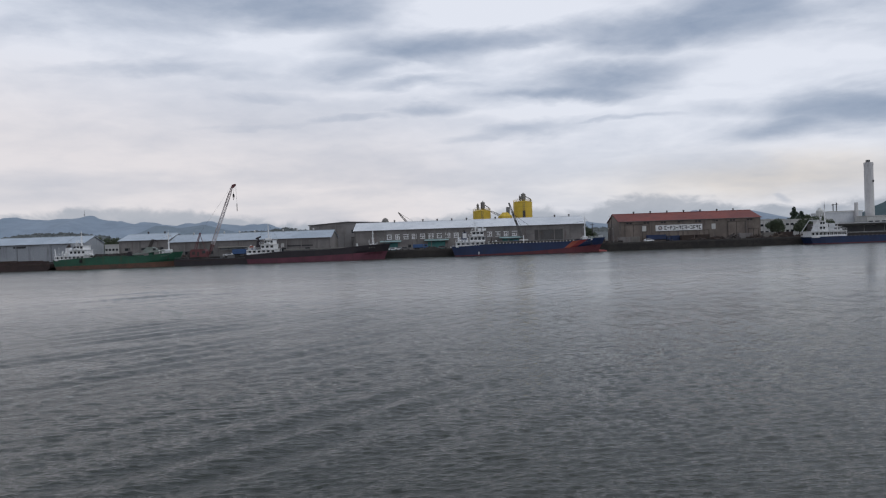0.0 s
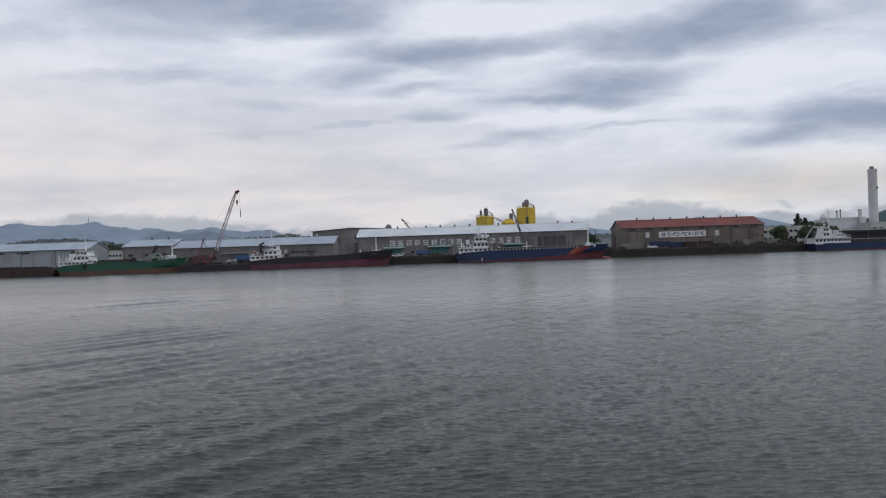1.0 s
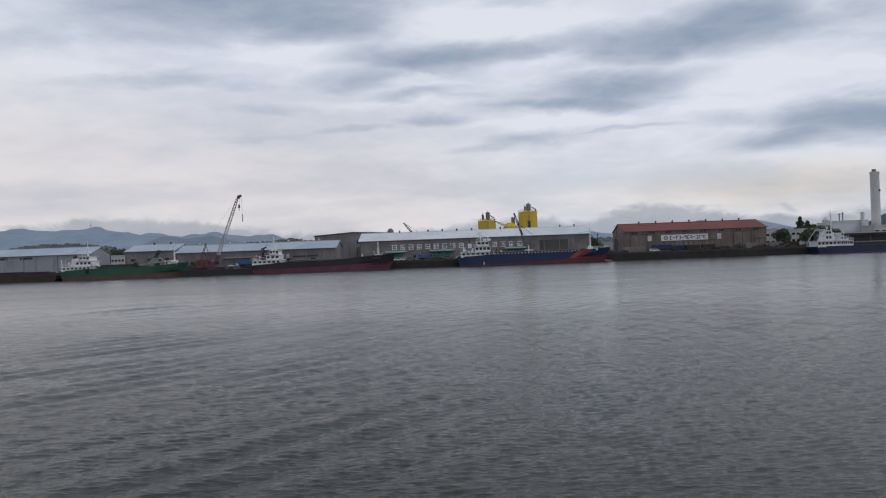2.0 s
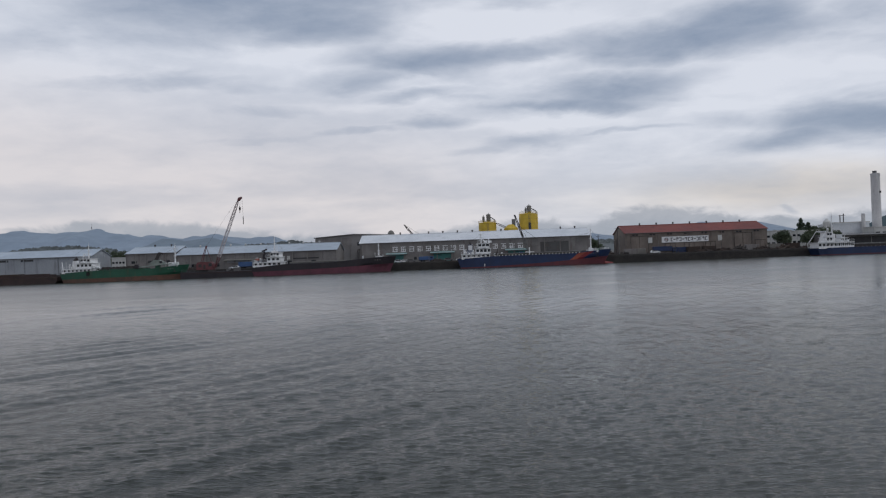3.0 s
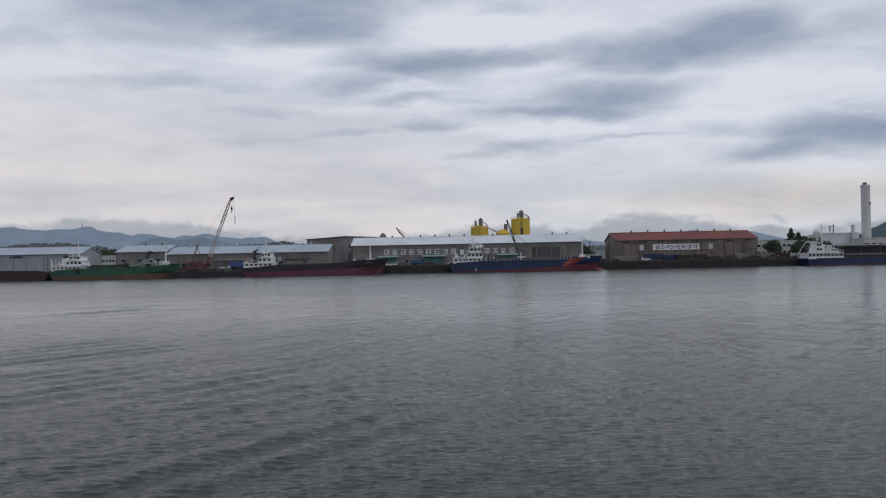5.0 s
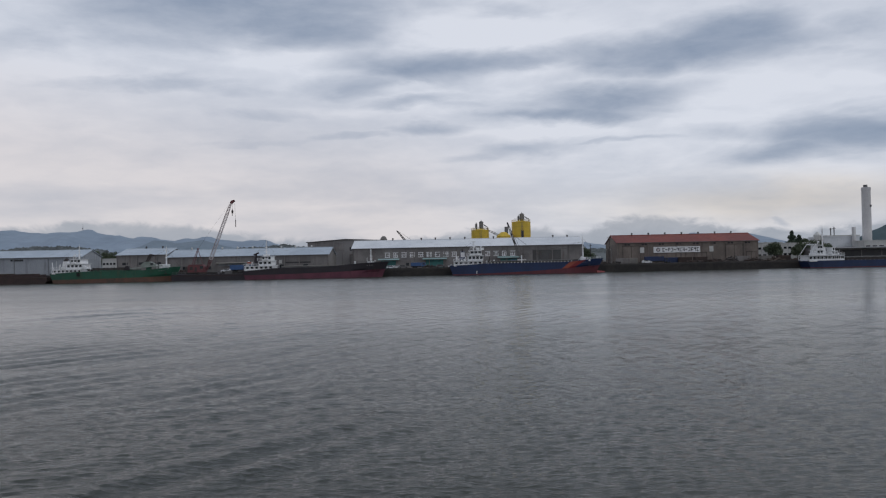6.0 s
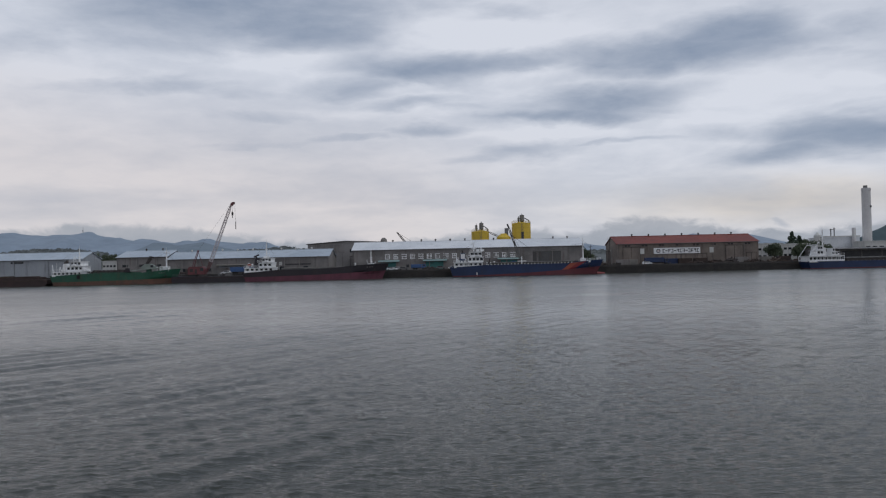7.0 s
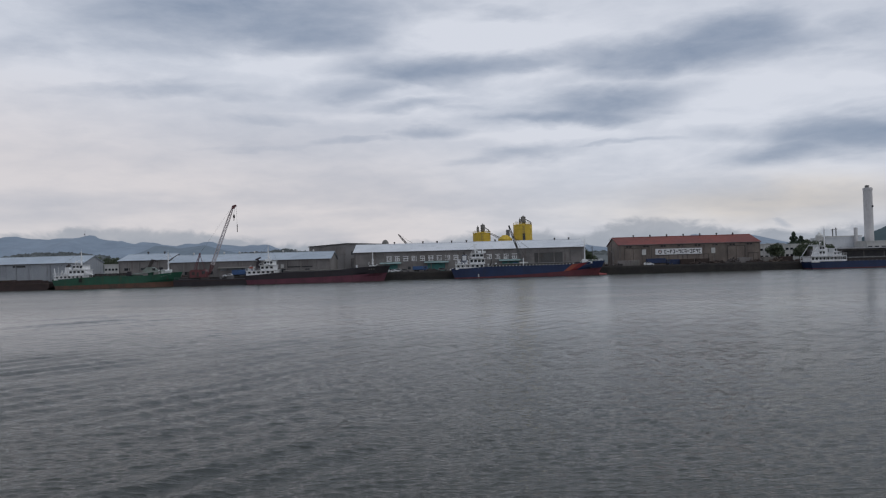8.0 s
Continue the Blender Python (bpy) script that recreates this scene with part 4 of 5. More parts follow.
def blue_ship():
    s = thing("cargo_ship", 2.4, 346.4, 0, "blue cargo ship with an orange bow stripe and white deckhouse", "ship", "moored cargo ships")
    h = Hull(69.5, 11.4, 5.0, 4.3, 6.3, 3.4, 0.5, 3.4)
    hull_parts(s, h, M["blue"], M["bootred"], M["deck"], ((M["blue"], 0, 0.755, 0.06, ""), (M["orange"], 0.755, 0.80, 0.06, "orange diagonal stripe"), (M["bowred"], 0.80, 0.84, 0.06, "dull red stripe"), (M["blue"], 0.84, 1, 0.06, "")))
    part("bulb", T((66.5, 0, -0.2), (70.0, 0, 0.0), 1.1, 0.5, n=12), M["bowred"], s)
    hatch(s, h, 0.27, 0.80, 4.3, 0.75, M["deck"], 9, M["steel"])
    lamp_posts(s, h, 0.26, 0.82, 26, 0.45, M["walllight"])
    tier(s, 2.2, 14.8, 3.9, 3.4, 6.3, M["white"], 6, 5.4)
    gallery(s, 2.0, 14.6, 4.9, 4.0, 6.3, M["white"], 7)
    part("gallery_deck", B(1.8, 15.0, -5.0, 5.0, 6.302, 6.42), M["white"], s)
    tier(s, 8.4, 15.2, 3.9, 6.44, 8.6, M["white"], 4, 7.7, ww=1.2, wh=1.2)
    tier(s, 9.4, 14.6, 3.6, 8.74, 11.0, M["white"], 3, 10.1, "bridge", ww=1.4, wh=1.0)
    part("bridge_wing", B(11.6, 13.0, -5.4, 5.4, 8.78, 9.6, bevel=0.05), M["white"], s)
    railing(((1.9, -4.9, 6.45), (8.4, -4.9, 6.45)), 1.0, s, M["white"])
    railing(((7.8, -4.3, 8.75), (9.4, -4.3, 8.75)), 1.0, s, M["white"])
    railing(((9.2, -4.0, 11.15), (14.8, -4.0, 11.15)), 0.9, s, M["white"])
    f = part("funnel", prism(((4.6, 6.44), (7.4, 6.44), (7.1, 10.6), (5.2, 10.6)), "y", -1.3, 1.3), M["blue"], s)
    part("funnel_panel", B(5.2, 7.0, -1.42, -1.304, 8.0, 10.2), M["signwhite"], f, "white panel")
    part("exhaust", T((6.2, 0, 10.6), (6.0, 0, 11.6), 0.35), M["darksteel"], f)
    post = part("samson_post", T((3.2, -3.6, 6.44), (3.2, -3.6, 10.4), 0.16, n=6), M["white"], s)
    again(post, 0, 7.2)
    part("samson_beam", T((3.2, -3.6, 10.2), (3.2, 3.6, 10.2), 0.14, n=6), M["white"], s)
    mast(s, 11.0, 11.1, 14.8, ((12.4, 1.6), (13.6, 0.9)), M["white"], r=0.28)
    part("radar", B(9.9, 12.1, -0.2, 0.2, 14.9, 15.15), M["white"], s)
    part("life_raft", T((3.4, -4.5, 6.9), (4.6, -4.5, 6.9), 0.35, n=10), M["white"], s, "white life raft canister")
    mast(s, 60.4, 5.2, 15.6, ((11.2, 0.9), (13.6, 0.6)), M["white"], "foremast", 0.35)
    part("mast_house", B(59.4, 61.2, -1.4, 1.4, 5.0, 7.0, bevel=0.08), M["white"], s)
    part("windlass", T((63.5, -1.5, 6.4), (63.5, 1.5, 6.4), 0.55), M["deckgreen"], s)
    railing([h.at(u, h.deck(u), -1) for u in (0.86, 0.9, 0.94, 0.98)], 0.9, s, M["white"])
    part("draught_mark", B(11.9, 12.3, -5.78, -5.6, 0.6, 1.8), M["signwhite"], s)
    part("vent_cowl", T((20.0, -3.5, 4.6), (20.0, -3.5, 6.6), 0.35), M["white"], s)
    part("stores_davit", T((17.4, -4.0, 4.2), (18.2, -4.0, 8.4), 0.5, 0.12), M["darksteel"], s)
    part("deck_light", T((32.2, -5.0, 4.6), (32.2, -5.0, 8.4), 0.22, n=6), M["white"], s)
    fittings(s, 1, ((2.6, 8.0, -4.2, 6.42, 5), (9.5, 14.5, -3.0, 11.14, 5), (16.0, 18.5, -3.5, 4.1, 5), (57.0, 64.0, -3.4, 5.2, 6)), M["white"])
    stays(s, (((60.4, 0, 15.4), (68.4, 0, 6.0)), ((60.4, 0, 14.0), (20.5, 0, 5.8)), ((11.0, 0, 14.8), (3.2, -3.4, 10.3))))


def black_ship():
    s = thing("cargo_ship", -90.2, 346.4, 0, "black cargo ship with a dark red underside and white deckhouse", "ship", "moored cargo ships")
    h = Hull(65.2, 11.0, 4.9, 3.9, 6.7, 3.0, 2.0, 3.6, 0.45)
    hull_parts(s, h, M["black"], M["maroon"], M["deck"])
    hatch(s, h, 0.27, 0.83, 4.1, 0.5, M["steel"], 10, M["concrete"])
    tier(s, 1.4, 13.8, 3.7, 3.4, 6.0, M["white"], 6, 5.2)
    gallery(s, 1.2, 13.8, 4.7, 3.9, 6.0, M["white"], 6)
    part("gallery_deck", B(6.0, 14.0, -4.8, 4.8, 6.002, 6.12), M["white"], s)
    tier(s, 7.4, 13.4, 4.0, 6.14, 8.2, M["white"], 3, 7.3)
    tier(s, 9.0, 13.0, 3.8, 8.34, 10.2, M["white"], 3, 9.5, "bridge", ww=1.0)
    part("bridge_wing", B(10.4, 11.8, -5.3, 5.3, 8.35, 9.3, bevel=0.05), M["white"], s)
    railing(((1.0, -4.9, 6.15), (7.2, -4.9, 6.15)), 1.0, s, M["white"])
    railing(((7.0, -4.4, 8.35), (9.0, -4.4, 8.35)), 1.0, s, M["white"])
    f = part("funnel", prism(((4.6, 6.14), (7.2, 6.14), (6.9, 10.0), (5.1, 10.0)), "y", -1.2, 1.2), M["black"], s, "black funnel")
    part("exhaust", T((5.9, 0, 10.0), (5.2, 0, 11.4), 0.4), M["black"], f)
    part("funnel_cap", T((4.4, 0, 11.0), (6.8, 0, 11.9), 0.35), M["black"], f)
    mast(s, 10.2, 10.3, 17.6, ((12.2, 1.6), (14.2, 1.0)), M["white"], r=0.3)
    mast(s, 57.3, 5.2, 12.6, ((9.4, 0.8), (11.6, 0.5)), M["white"], "foremast", 0.36)
    part("mast_house", B(55.8, 58.8, -1.4, 1.4, 5.0, 7.0, bevel=0.08), M["white"], s)
    part("vent_cowl", T((50.5, -3.8, 5.0), (50.5, -3.8, 7.3), 0.38), M["white"], s)
    railing([h.at(u, h.deck(u), -1) for u in (0.80, 0.86, 0.92, 0.98)], 0.9, s, M["steel"])
    part("windlass", T((60.5, -1.4, 6.0), (60.5, 1.4, 6.0), 0.55), M["deckgreen"], s)
    part("lifeboat", prism(((2.4, 7.4), (2.8, 6.9), (4.0, 6.9), (4.4, 7.4), (3.6, 7.9), (2.9, 7.9)), "y", -4.6, -3.2), M["orange"], s, "orange lifeboat")
    fittings(s, 2, ((1.6, 4.4, -4.0, 6.14, 4), (9.4, 12.6, -3.0, 10.34, 5), (14.5, 17.0, -3.5, 4.1, 4), (52.0, 60.0, -3.2, 5.4, 6)), M["white"])
    stays(s, (((57.3, 0, 12.6), (63.6, 0, 7.0)), ((10.2, 0, 17.4), (2.0, -3.0, 6.2)), ((10.2, 0, 17.4), (18.0, -3.0, 5.4))))


def green_ship():
    s = thing("cargo_ship", -175.9, 346.2, 0, "green cargo ship with a rusty waterline and white deckhouse", "ship", "moored cargo ships")
    s.scale.x = 0.937
    h = Hull(61.0, 10.6, 5.0, 4.4, 6.4, 3.2, 1.6, 2.4)
    hull_parts(s, h, M["green"], M["rust"], M["deckgreen"])
    hatch(s, h, 0.34, 0.66, 4.0, 0.5, M["deckgreen"], 0, M["steel"])
    lamp_posts(s, h, 0.32, 0.64, 14, 0.3, M["deckgreen"])
    tier(s, 1.4, 15.0, 3.6, 3.6, 6.1, M["white"], 7, 5.3)
    gallery(s, 1.2, 15.0, 4.6, 4.1, 6.1, M["white"], 7)
    part("gallery_deck", B(7.0, 15.2, -4.7, 4.7, 6.102, 6.22), M["white"], s)
    tier(s, 8.0, 15.6, 4.0, 6.24, 8.5, M["white"], 4, 7.6)
    tier(s, 9.8, 14.6, 3.8, 8.64, 10.6, M["white"], 3, 9.8, "bridge", ww=1.1)
    part("bridge_wing", B(11.0, 12.6, -5.2, 5.2, 8.65, 9.5, bevel=0.05), M["white"], s)
    part("funnel", prism(((4.2, 6.24), (7.2, 6.24), (6.8, 9.8), (4.9, 9.8)), "y", -1.2, 1.2), M["white"], s, "white funnel with a dark top")
    part("funnel_top", T((5.2, 0, 9.8), (6.6, 0, 11.0), 0.8, 0.7), M["darksteel"], s)
    part("derrick_post", T((1.6, -4.0, 6.1), (1.2, -4.0, 9.4), 0.22), M["white"], s)
    mast(s, 12.2, 10.7, 16.8, ((12.6, 1.7), (14.4, 1.0)), M["white"], r=0.3)
    railing(((1.0, -4.8, 6.25), (7.8, -4.8, 6.25)), 1.0, s, M["white"])
    railing(((9.5, -4.2, 10.75), (14.8, -4.2, 10.75)), 0.9, s, M["white"])
    part("gangway", prism(((16.0, 7.6), (19.6, 6.0), (19.6, 6.2), (16.0, 7.8)), "y", -4.4, -3.6), M["white"], s)
    mast(s, 54.1, 6.0, 15.2, ((10.4, 1.0), (13.8, 2.0)), M["white"], "foremast", 0.42)
    part("mast_house", B(51.2, 55.4, -1.5, 1.5, 5.6, 7.6, bevel=0.08), M["white"], s)
    # grab crane on the fore deck
    part("crane_pedestal", T((45.6, 0, 4.4), (45.6, 0, 6.6), 1.3, n=12), M["deckgreen"], s)
    cab = part("crane_cab", prism(((42.4, 6.6), (48.4, 6.6), (48.4, 7.9), (46.6, 8.9), (44.2, 8.9), (42.4, 7.6)), "y", -1.6, 1.6), M["greenpale"], s, "pale green crane cab")
    part("window", B(47.0, 48.4, -1.66, -1.58, 7.4, 8.4), M["glass"], cab)
    part("crane_arm", prism(((44.0, 8.7), (45.4, 8.7), (47.2, 11.8), (46.2, 12.4)), "y", -0.5, 0.5), M["darksteel"], s)
    part("crane_jib", prism(((46.2, 12.4), (47.2, 11.8), (48.2, 11.2), (48.4, 12.0)), "y", -0.4, 0.4), M["darksteel"], s)
    part("grab", prism(((36.0, 5.4), (38.6, 5.4), (38.0, 7.2), (36.6, 7.2)), "y", -5.2, -3.8), M["black"], s, "black grab bucket")
    part("pipe_run", T((36.5, -4.6, 5.7), (54.0, -4.4, 7.2), 0.2), M["greenpale"], s)
    part("fender", T((14.2, -5.45, 3.0), (14.2, -5.45, 4.6), 0.7), M["rubber"], s)
    bm = bmesh.new()
    rng = random.Random(5)
    for k in range(26):
        x, z = rng.uniform(17, 33), rng.uniform(4.4, 5.6)
        box(bm, x, x + rng.uniform(0.6, 2.6), rng.uniform(-4.5, 1), rng.uniform(1.2, 4), z, z + rng.uniform(0.3, 1.3))
    part("deck_cargo", bm, M["darksteel"], s, "dark gear on the deck")
    railing([h.at(u, h.deck(u), -1) for u in (0.84, 0.9, 0.97)], 0.9, s, M["greenpale"])
    fittings(s, 3, ((1.8, 7.6, -4.0, 6.24, 6), (10.0, 14.4, -3.0, 10.74, 5), (16.0, 19.5, -3.2, 4.2, 5), (50.0, 57.0, -3.0, 5.4, 6)), M["white"])
    stays(s, (((54.1, 0, 15.2), (60.0, 0, 6.8)), ((54.1, 0, 14.0), (36.0, 0, 5.8)), ((12.2, 0, 16.6), (2.0, -3.8, 9.2))))


def white_ship():
    s = thing("cargo_ship", 162.0, 346.4, 0, "dark blue ship with a long white deckhouse", "ship", "moored cargo ships")
    s.scale.x = 0.80
    h = Hull(76.0, 11.6, 3.2, 3.2, 6.2, 3.2, 0.35, 0.6)
    hull_parts(s, h, M["blue"], M["bootred"], M["deck"])
    tier(s, 0.8, 19.6, 4.0, 2.6, 5.6, M["white"], 9, 4.5, ww=1.6, wh=1.2)
    gallery(s, 0.4, 20.0, 5.3, 2.9, 5.6, M["white"], 9)
    part("gallery_deck", B(0.2, 20.2, -5.4, 5.4, 5.602, 5.72), M["white"], s)
    railing(((0.2, -5.3, 5.75), (20.0, -5.3, 5.75)), 1.0, s, M["white"])
    tier(s, 6.0, 9.4, 3.4, 5.74, 8.0, M["white"], 2, 7.1, ww=1.2, wh=1.2)
    tier(s, 14.0, 17.6, 3.4, 5.74, 7.4, M["white"], 2, 6.7, ww=1.3, wh=0.9)
    tier(s, 6.4, 9.2, 3.2, 8.14, 10.2, M["white"], 2, 9.3, "bridge", ww=1.1, wh=1.0)
    tier(s, 15.0, 16.4, 2.6, 7.54, 8.9, M["white"], 1, 8.3, ww=0.8)
    bm = T((0.6, -4.6, 5.6), (5.0, -4.6, 10.6), 0.2)
    tube(bm, (0.6, 4.6, 5.6), (5.0, 4.6, 10.6), 0.16)
    tube(bm, (5.0, -4.6, 10.6), (5.0, 4.6, 10.6), 0.2)
    tube(bm, (5.0, -4.6, 10.6), (5.0, -4.6, 5.6), 0.13)
    part("stern_gantry", bm, M["white"], s)
    f = part("funnel", prism(((10.0, 5.74), (12.4, 5.74), (12.0, 9.4), (10.4, 9.4)), "y", -1.2, 1.2), M["white"], s)
    part("mast_column", T((11.2, 0, 9.4), (11.2, 0, 17.0), 0.40, 0.30, n=10), M["white"], s)
    mast(s, 11.2, 17.0, 18.4, ((17.4, 0.9),), M["white"], r=0.16)
    part("hatch_coaming", B(21.5, 66, -4.6, 4.6, 2.4, 4.4), M["darksteel"], s)
    c = part("hatch_cover", B(21.6, 26.0, -4.8, 4.8, 4.4, 4.9, bevel=0.06), M["steel"], s)
    for i in range(1, 10):
        again(c, i * 4.45)
    lamp_posts(s, h, 0.30, 0.86, 18, 0.35, M["steel"])
    mast(s, 68.0, 3.6, 13.0, ((10.0, 0.8),), M["white"], "foremast", 0.35)
    fittings(s, 4, ((1.5, 5.0, -4.4, 5.74, 5), (14.0, 19.0, -4.4, 5.74, 5), (6.6, 9.0, -2.4, 10.34, 3)), M["white"])


blue_ship()
black_ship()
green_ship()
white_ship()


def lattice(bm, p, q, w0, w1, bays, chord=0.09, brace=0.05, first=0, last=None):
    """A four-sided lattice boom from p to q, or some of its bays."""
    p, q = Vector(p), Vector(q)
    ax = (q - p).normalized()
    side = Vector((0, 1, 0))
    up = ax.cross(side).normalized()
    rings = []
    for i in range(first, (bays if last is None else last) + 1):
        f = i / bays
        k = w0 + (w1 - w0) * f
        k *= min(1, 0.35 + 4 * f, 0.35 + 5 * (1 - f))
        c = p + (q - p) * f
        rings.append([c + side * (a * k / 2) + up * (b * k / 2) for a, b in ((-1, -1), (1, -1), (1, 1), (-1, 1))])
    for r, s in zip(rings, rings[1:]):
        for i in range(4):
            tube(bm, r[i], s[i], chord, n=4)
            tube(bm, r[i], s[(i + 1) % 4], brace, n=4)
            tube(bm, r[i], r[(i + 1) % 4], brace, n=4)
    return bm


def floating_crane():
    s = thing("floating_crane", -105, 347.4, 0, "crane barge with a red house and tall lattice boom", "crane barge")
    hull = part("pontoon", prism(((-17, 0.6), (-15.5, -1), (15.5, -1), (17, 0.6), (17, 2.6), (-17, 2.9)), "y", -4.4, 4.4), M["black"], s)
    part("rubbing_strake", B(-16.6, 16.6, -4.55, -4.404, 2.0, 2.3), M["bargebrown"], hull)
    railing(((-16.5, -4.2, 2.85), (-10.5, -4.2, 2.8)), 1.0, s, M["steel"])
    part("turntable", T((-4.6, 0, 2.7), (-4.6, 0, 3.7), 2.2, n=16), M["darksteel"], s)
    house = part("crane_house", prism(((-10.4, 3.7), (-3.2, 3.7), (-3.2, 6.2), (-4.0, 7.2), (-9.6, 7.2), (-10.4, 6.5)), "y", -2.2, 2.2), M["cranered"], s, "red machinery house")
    part("door", B(-7.2, -6.2, -2.26, -2.18, 4.0, 6.0), M["darksteel"], house)
    part("window", B(-4.8, -3.4, -2.26, -2.18, 5.2, 6.5), M["glass"], house)
    part("louvre", B(-9.4, -8.0, -2.26, -2.18, 4.8, 6.2), M["darksteel"], house)
    part("counterweight", B(-11.6, -10.4, -2.0, 2.0, 3.9, 6.2, bevel=0.1), M["darksteel"], s)
    foot, head = (-2.4, 0, 4.6), (9.3, 0, 35.4)
    for lo, hi, m_, lab in ((0, 4, "cranered", "dark red foot of the lattice boom"), (4, 18, "boompale", "pale grey lattice boom"), (18, 26, "lattice", "grey and red lattice boom")):
        part("boom_length", lattice(bmesh.new(), foot, head, 1.4, 0.95, 26, 0.095, 0.06, lo, hi), M[m_], s, lab)
    bm = prism(((8.7, 34.5), (9.5, 34.3), (10.9, 35.7), (10.5, 36.2), (9.1, 35.8)), "y", -0.5, 0.5)
    part("boom_head", bm, M["cranered"], s)
    bm = T((-8.6, -1.4, 7.1), (-6.2, -0.6, 14.4), 0.17, n=5)
    tube(bm, (-8.6, 1.4, 7.1), (-6.2, 0.6, 14.4), 0.17, n=5)
    tube(bm, (-6.2, -0.9, 14.4), (-6.2, 0.9, 14.4), 0.2, n=6)
    tube(bm, (-3.6, -1.2, 6.6), (-6.2, -0.6, 14.4), 0.13, n=5)
    part("gantry", bm, M["cranered"], s)
    bm = T((-6.2, 0.4, 14.4), (9.2, 0.3, 35.8), 0.014, n=4)
    tube(bm, (-6.2, -0.4, 14.4), (9.2, -0.3, 35.8), 0.014, n=4)
    tube(bm, (10.0, 0, 35.0), (9.6, 0, 31.8), 0.04, n=4)
    tube(bm, (10.7, 0, 35.6), (11.0, 0, 27.2), 0.04, n=4)
    part("cables", bm, M["darksteel"], s)
    bm = prism(((9.3, 30.0), (9.9, 30.0), (10.0, 31.2), (9.6, 31.9), (9.25, 31.2)), "y", -0.35, 0.35)
    tube(bm, (9.6, 0, 29.8), (9.5, 0, 28.9), 0.15, n=6)
    part("hook_block", bm, M["darksteel"], s)
    part("hook", T((11.0, 0, 27.2), (11.0, 0, 23.8), 0.17, n=6), M["darksteel"], s)
    part("winch", T((3.5, -1.5, 3.4), (3.5, 1.5, 3.4), 0.7), M["steel"], s)
    part("deck_box", B(6.5, 9.0, -2.5, 0.5, 2.65, 4.2, bevel=0.05), M["steel"], s)


def work_barge():
    s = thing("work_barge", -193, 347.6, 0, "low dark brown barge with timber on deck", "barge")
    part("hull", prism(((-21, 1.0), (-18, -1), (13, -1), (15.2, 1.0), (15.2, 2.9), (-21, 3.1)), "y", -4.4, 4.2), M["bargebrown"], s)
    part("rubbing_strake", B(-20.8, 15.0, -4.55, -4.404, 2.3, 2.6), M["timber"], s)
    part("coaming", B(-14, 11, -3.4, 3.4, 3.0, 4.1), M["bargebrown"], s)
    stack = part("timber_stack", B(-12, -3, -3.6, 2.5, 4.1, 4.7, bevel=0.06), M["timber"], s)
    part("timber_stack", B(0, 9, -3.5, 2.0, 4.1, 4.5, bevel=0.06), M["scrap"], s)


floating_crane()
work_barge()


def quay_crane():
    s = thing("mobile_crane", 37.6, 366, QZ, "mobile crane with a thin dark and white boom", "crane")
    part("chassis", B(-5.5, 3.0, -1.3, 1.3, 0.7, 1.5, bevel=0.08), M["truckblue"], s)
    part("cab", prism(((-5.5, 1.5), (-3.6, 1.5), (-3.6, 3.1), (-5.1, 3.1), (-5.5, 2.3)), "y", -1.25, 1.25), M["truckblue"], s)
    part("turret", B(-2.4, 1.6, -1.2, 1.2, 1.5, 3.2, bevel=0.12), M["walllight"], s)
    w_ = part("wheel", T((-4.4, -1.35, 0.55), (-4.4, -0.95, 0.55), 0.55, n=14), M["rubber"], s)
    for x, y in ((2.0, 0), (4.4, 0), (6.0, 0), (0, 2.3), (2.0, 2.3), (4.4, 2.3), (6.0, 2.3)):
        again(w_, x, y)
    bm = lattice(bmesh.new(), (-0.8, 0, 2.6), (-7.0, 0, 20.8), 0.9, 0.6, 14, 0.12, 0.07)
    boom = part("boom", bm, M["steel"], s)
    ax = Vector((-6.2, 0, 18.2))
    for f0, f1, m_ in ((0.42, 0.55, "ink"), (0.55, 0.66, "signwhite"), (0.66, 0.72, "ink"), (0.90, 1.0, "ink")):
        a, b = Vector((-0.8, 0, 2.6)) + ax * f0, Vector((-0.8, 0, 2.6)) + ax * f1
        part("boom_section", T(a, b, 0.42, n=6), M[m_], boom)
    bm = T((-6.9, 0, 20.6), (1.4, 0, 3.4), 0.05, n=4)
    tube(bm, (-5.0, 0, 15.4), (2.4, 0, 9.6), 0.06, n=4)
    part("cables", bm, M["darksteel"], s)


def yard_crane():
    s = thing("crawler_crane", -11.5, 446, QZ, "crane boom rising behind the white roof", "crane")
    part("track", B(-2.6, 2.6, -2.0, -1.2, 0, 1.0, bevel=0.2), M["rubber"], s)
    part("track", B(-2.6, 2.6, 1.2, 2.0, 0, 1.0, bevel=0.2), M["rubber"], s)
    part("house", B(-2.0, 3.4, -1.5, 1.5, 1.0, 3.4, bevel=0.1), M["cranered"], s)
    part("boom", lattice(bmesh.new(), (0.5, 0, 2.0), (-15.6, 0, 21.2), 1.0, 0.7, 16, 0.16, 0.09), M["darksteel"], s)
    part("jib_cable", T((3.0, 0, 9.0), (-15.4, 0, 21.2), 0.07, n=4), M["darksteel"], s)
    part("gantry", T((2.6, 0, 3.4), (3.0, 0, 9.0), 0.2, n=5), M["darksteel"], s)


quay_crane()
yard_crane()


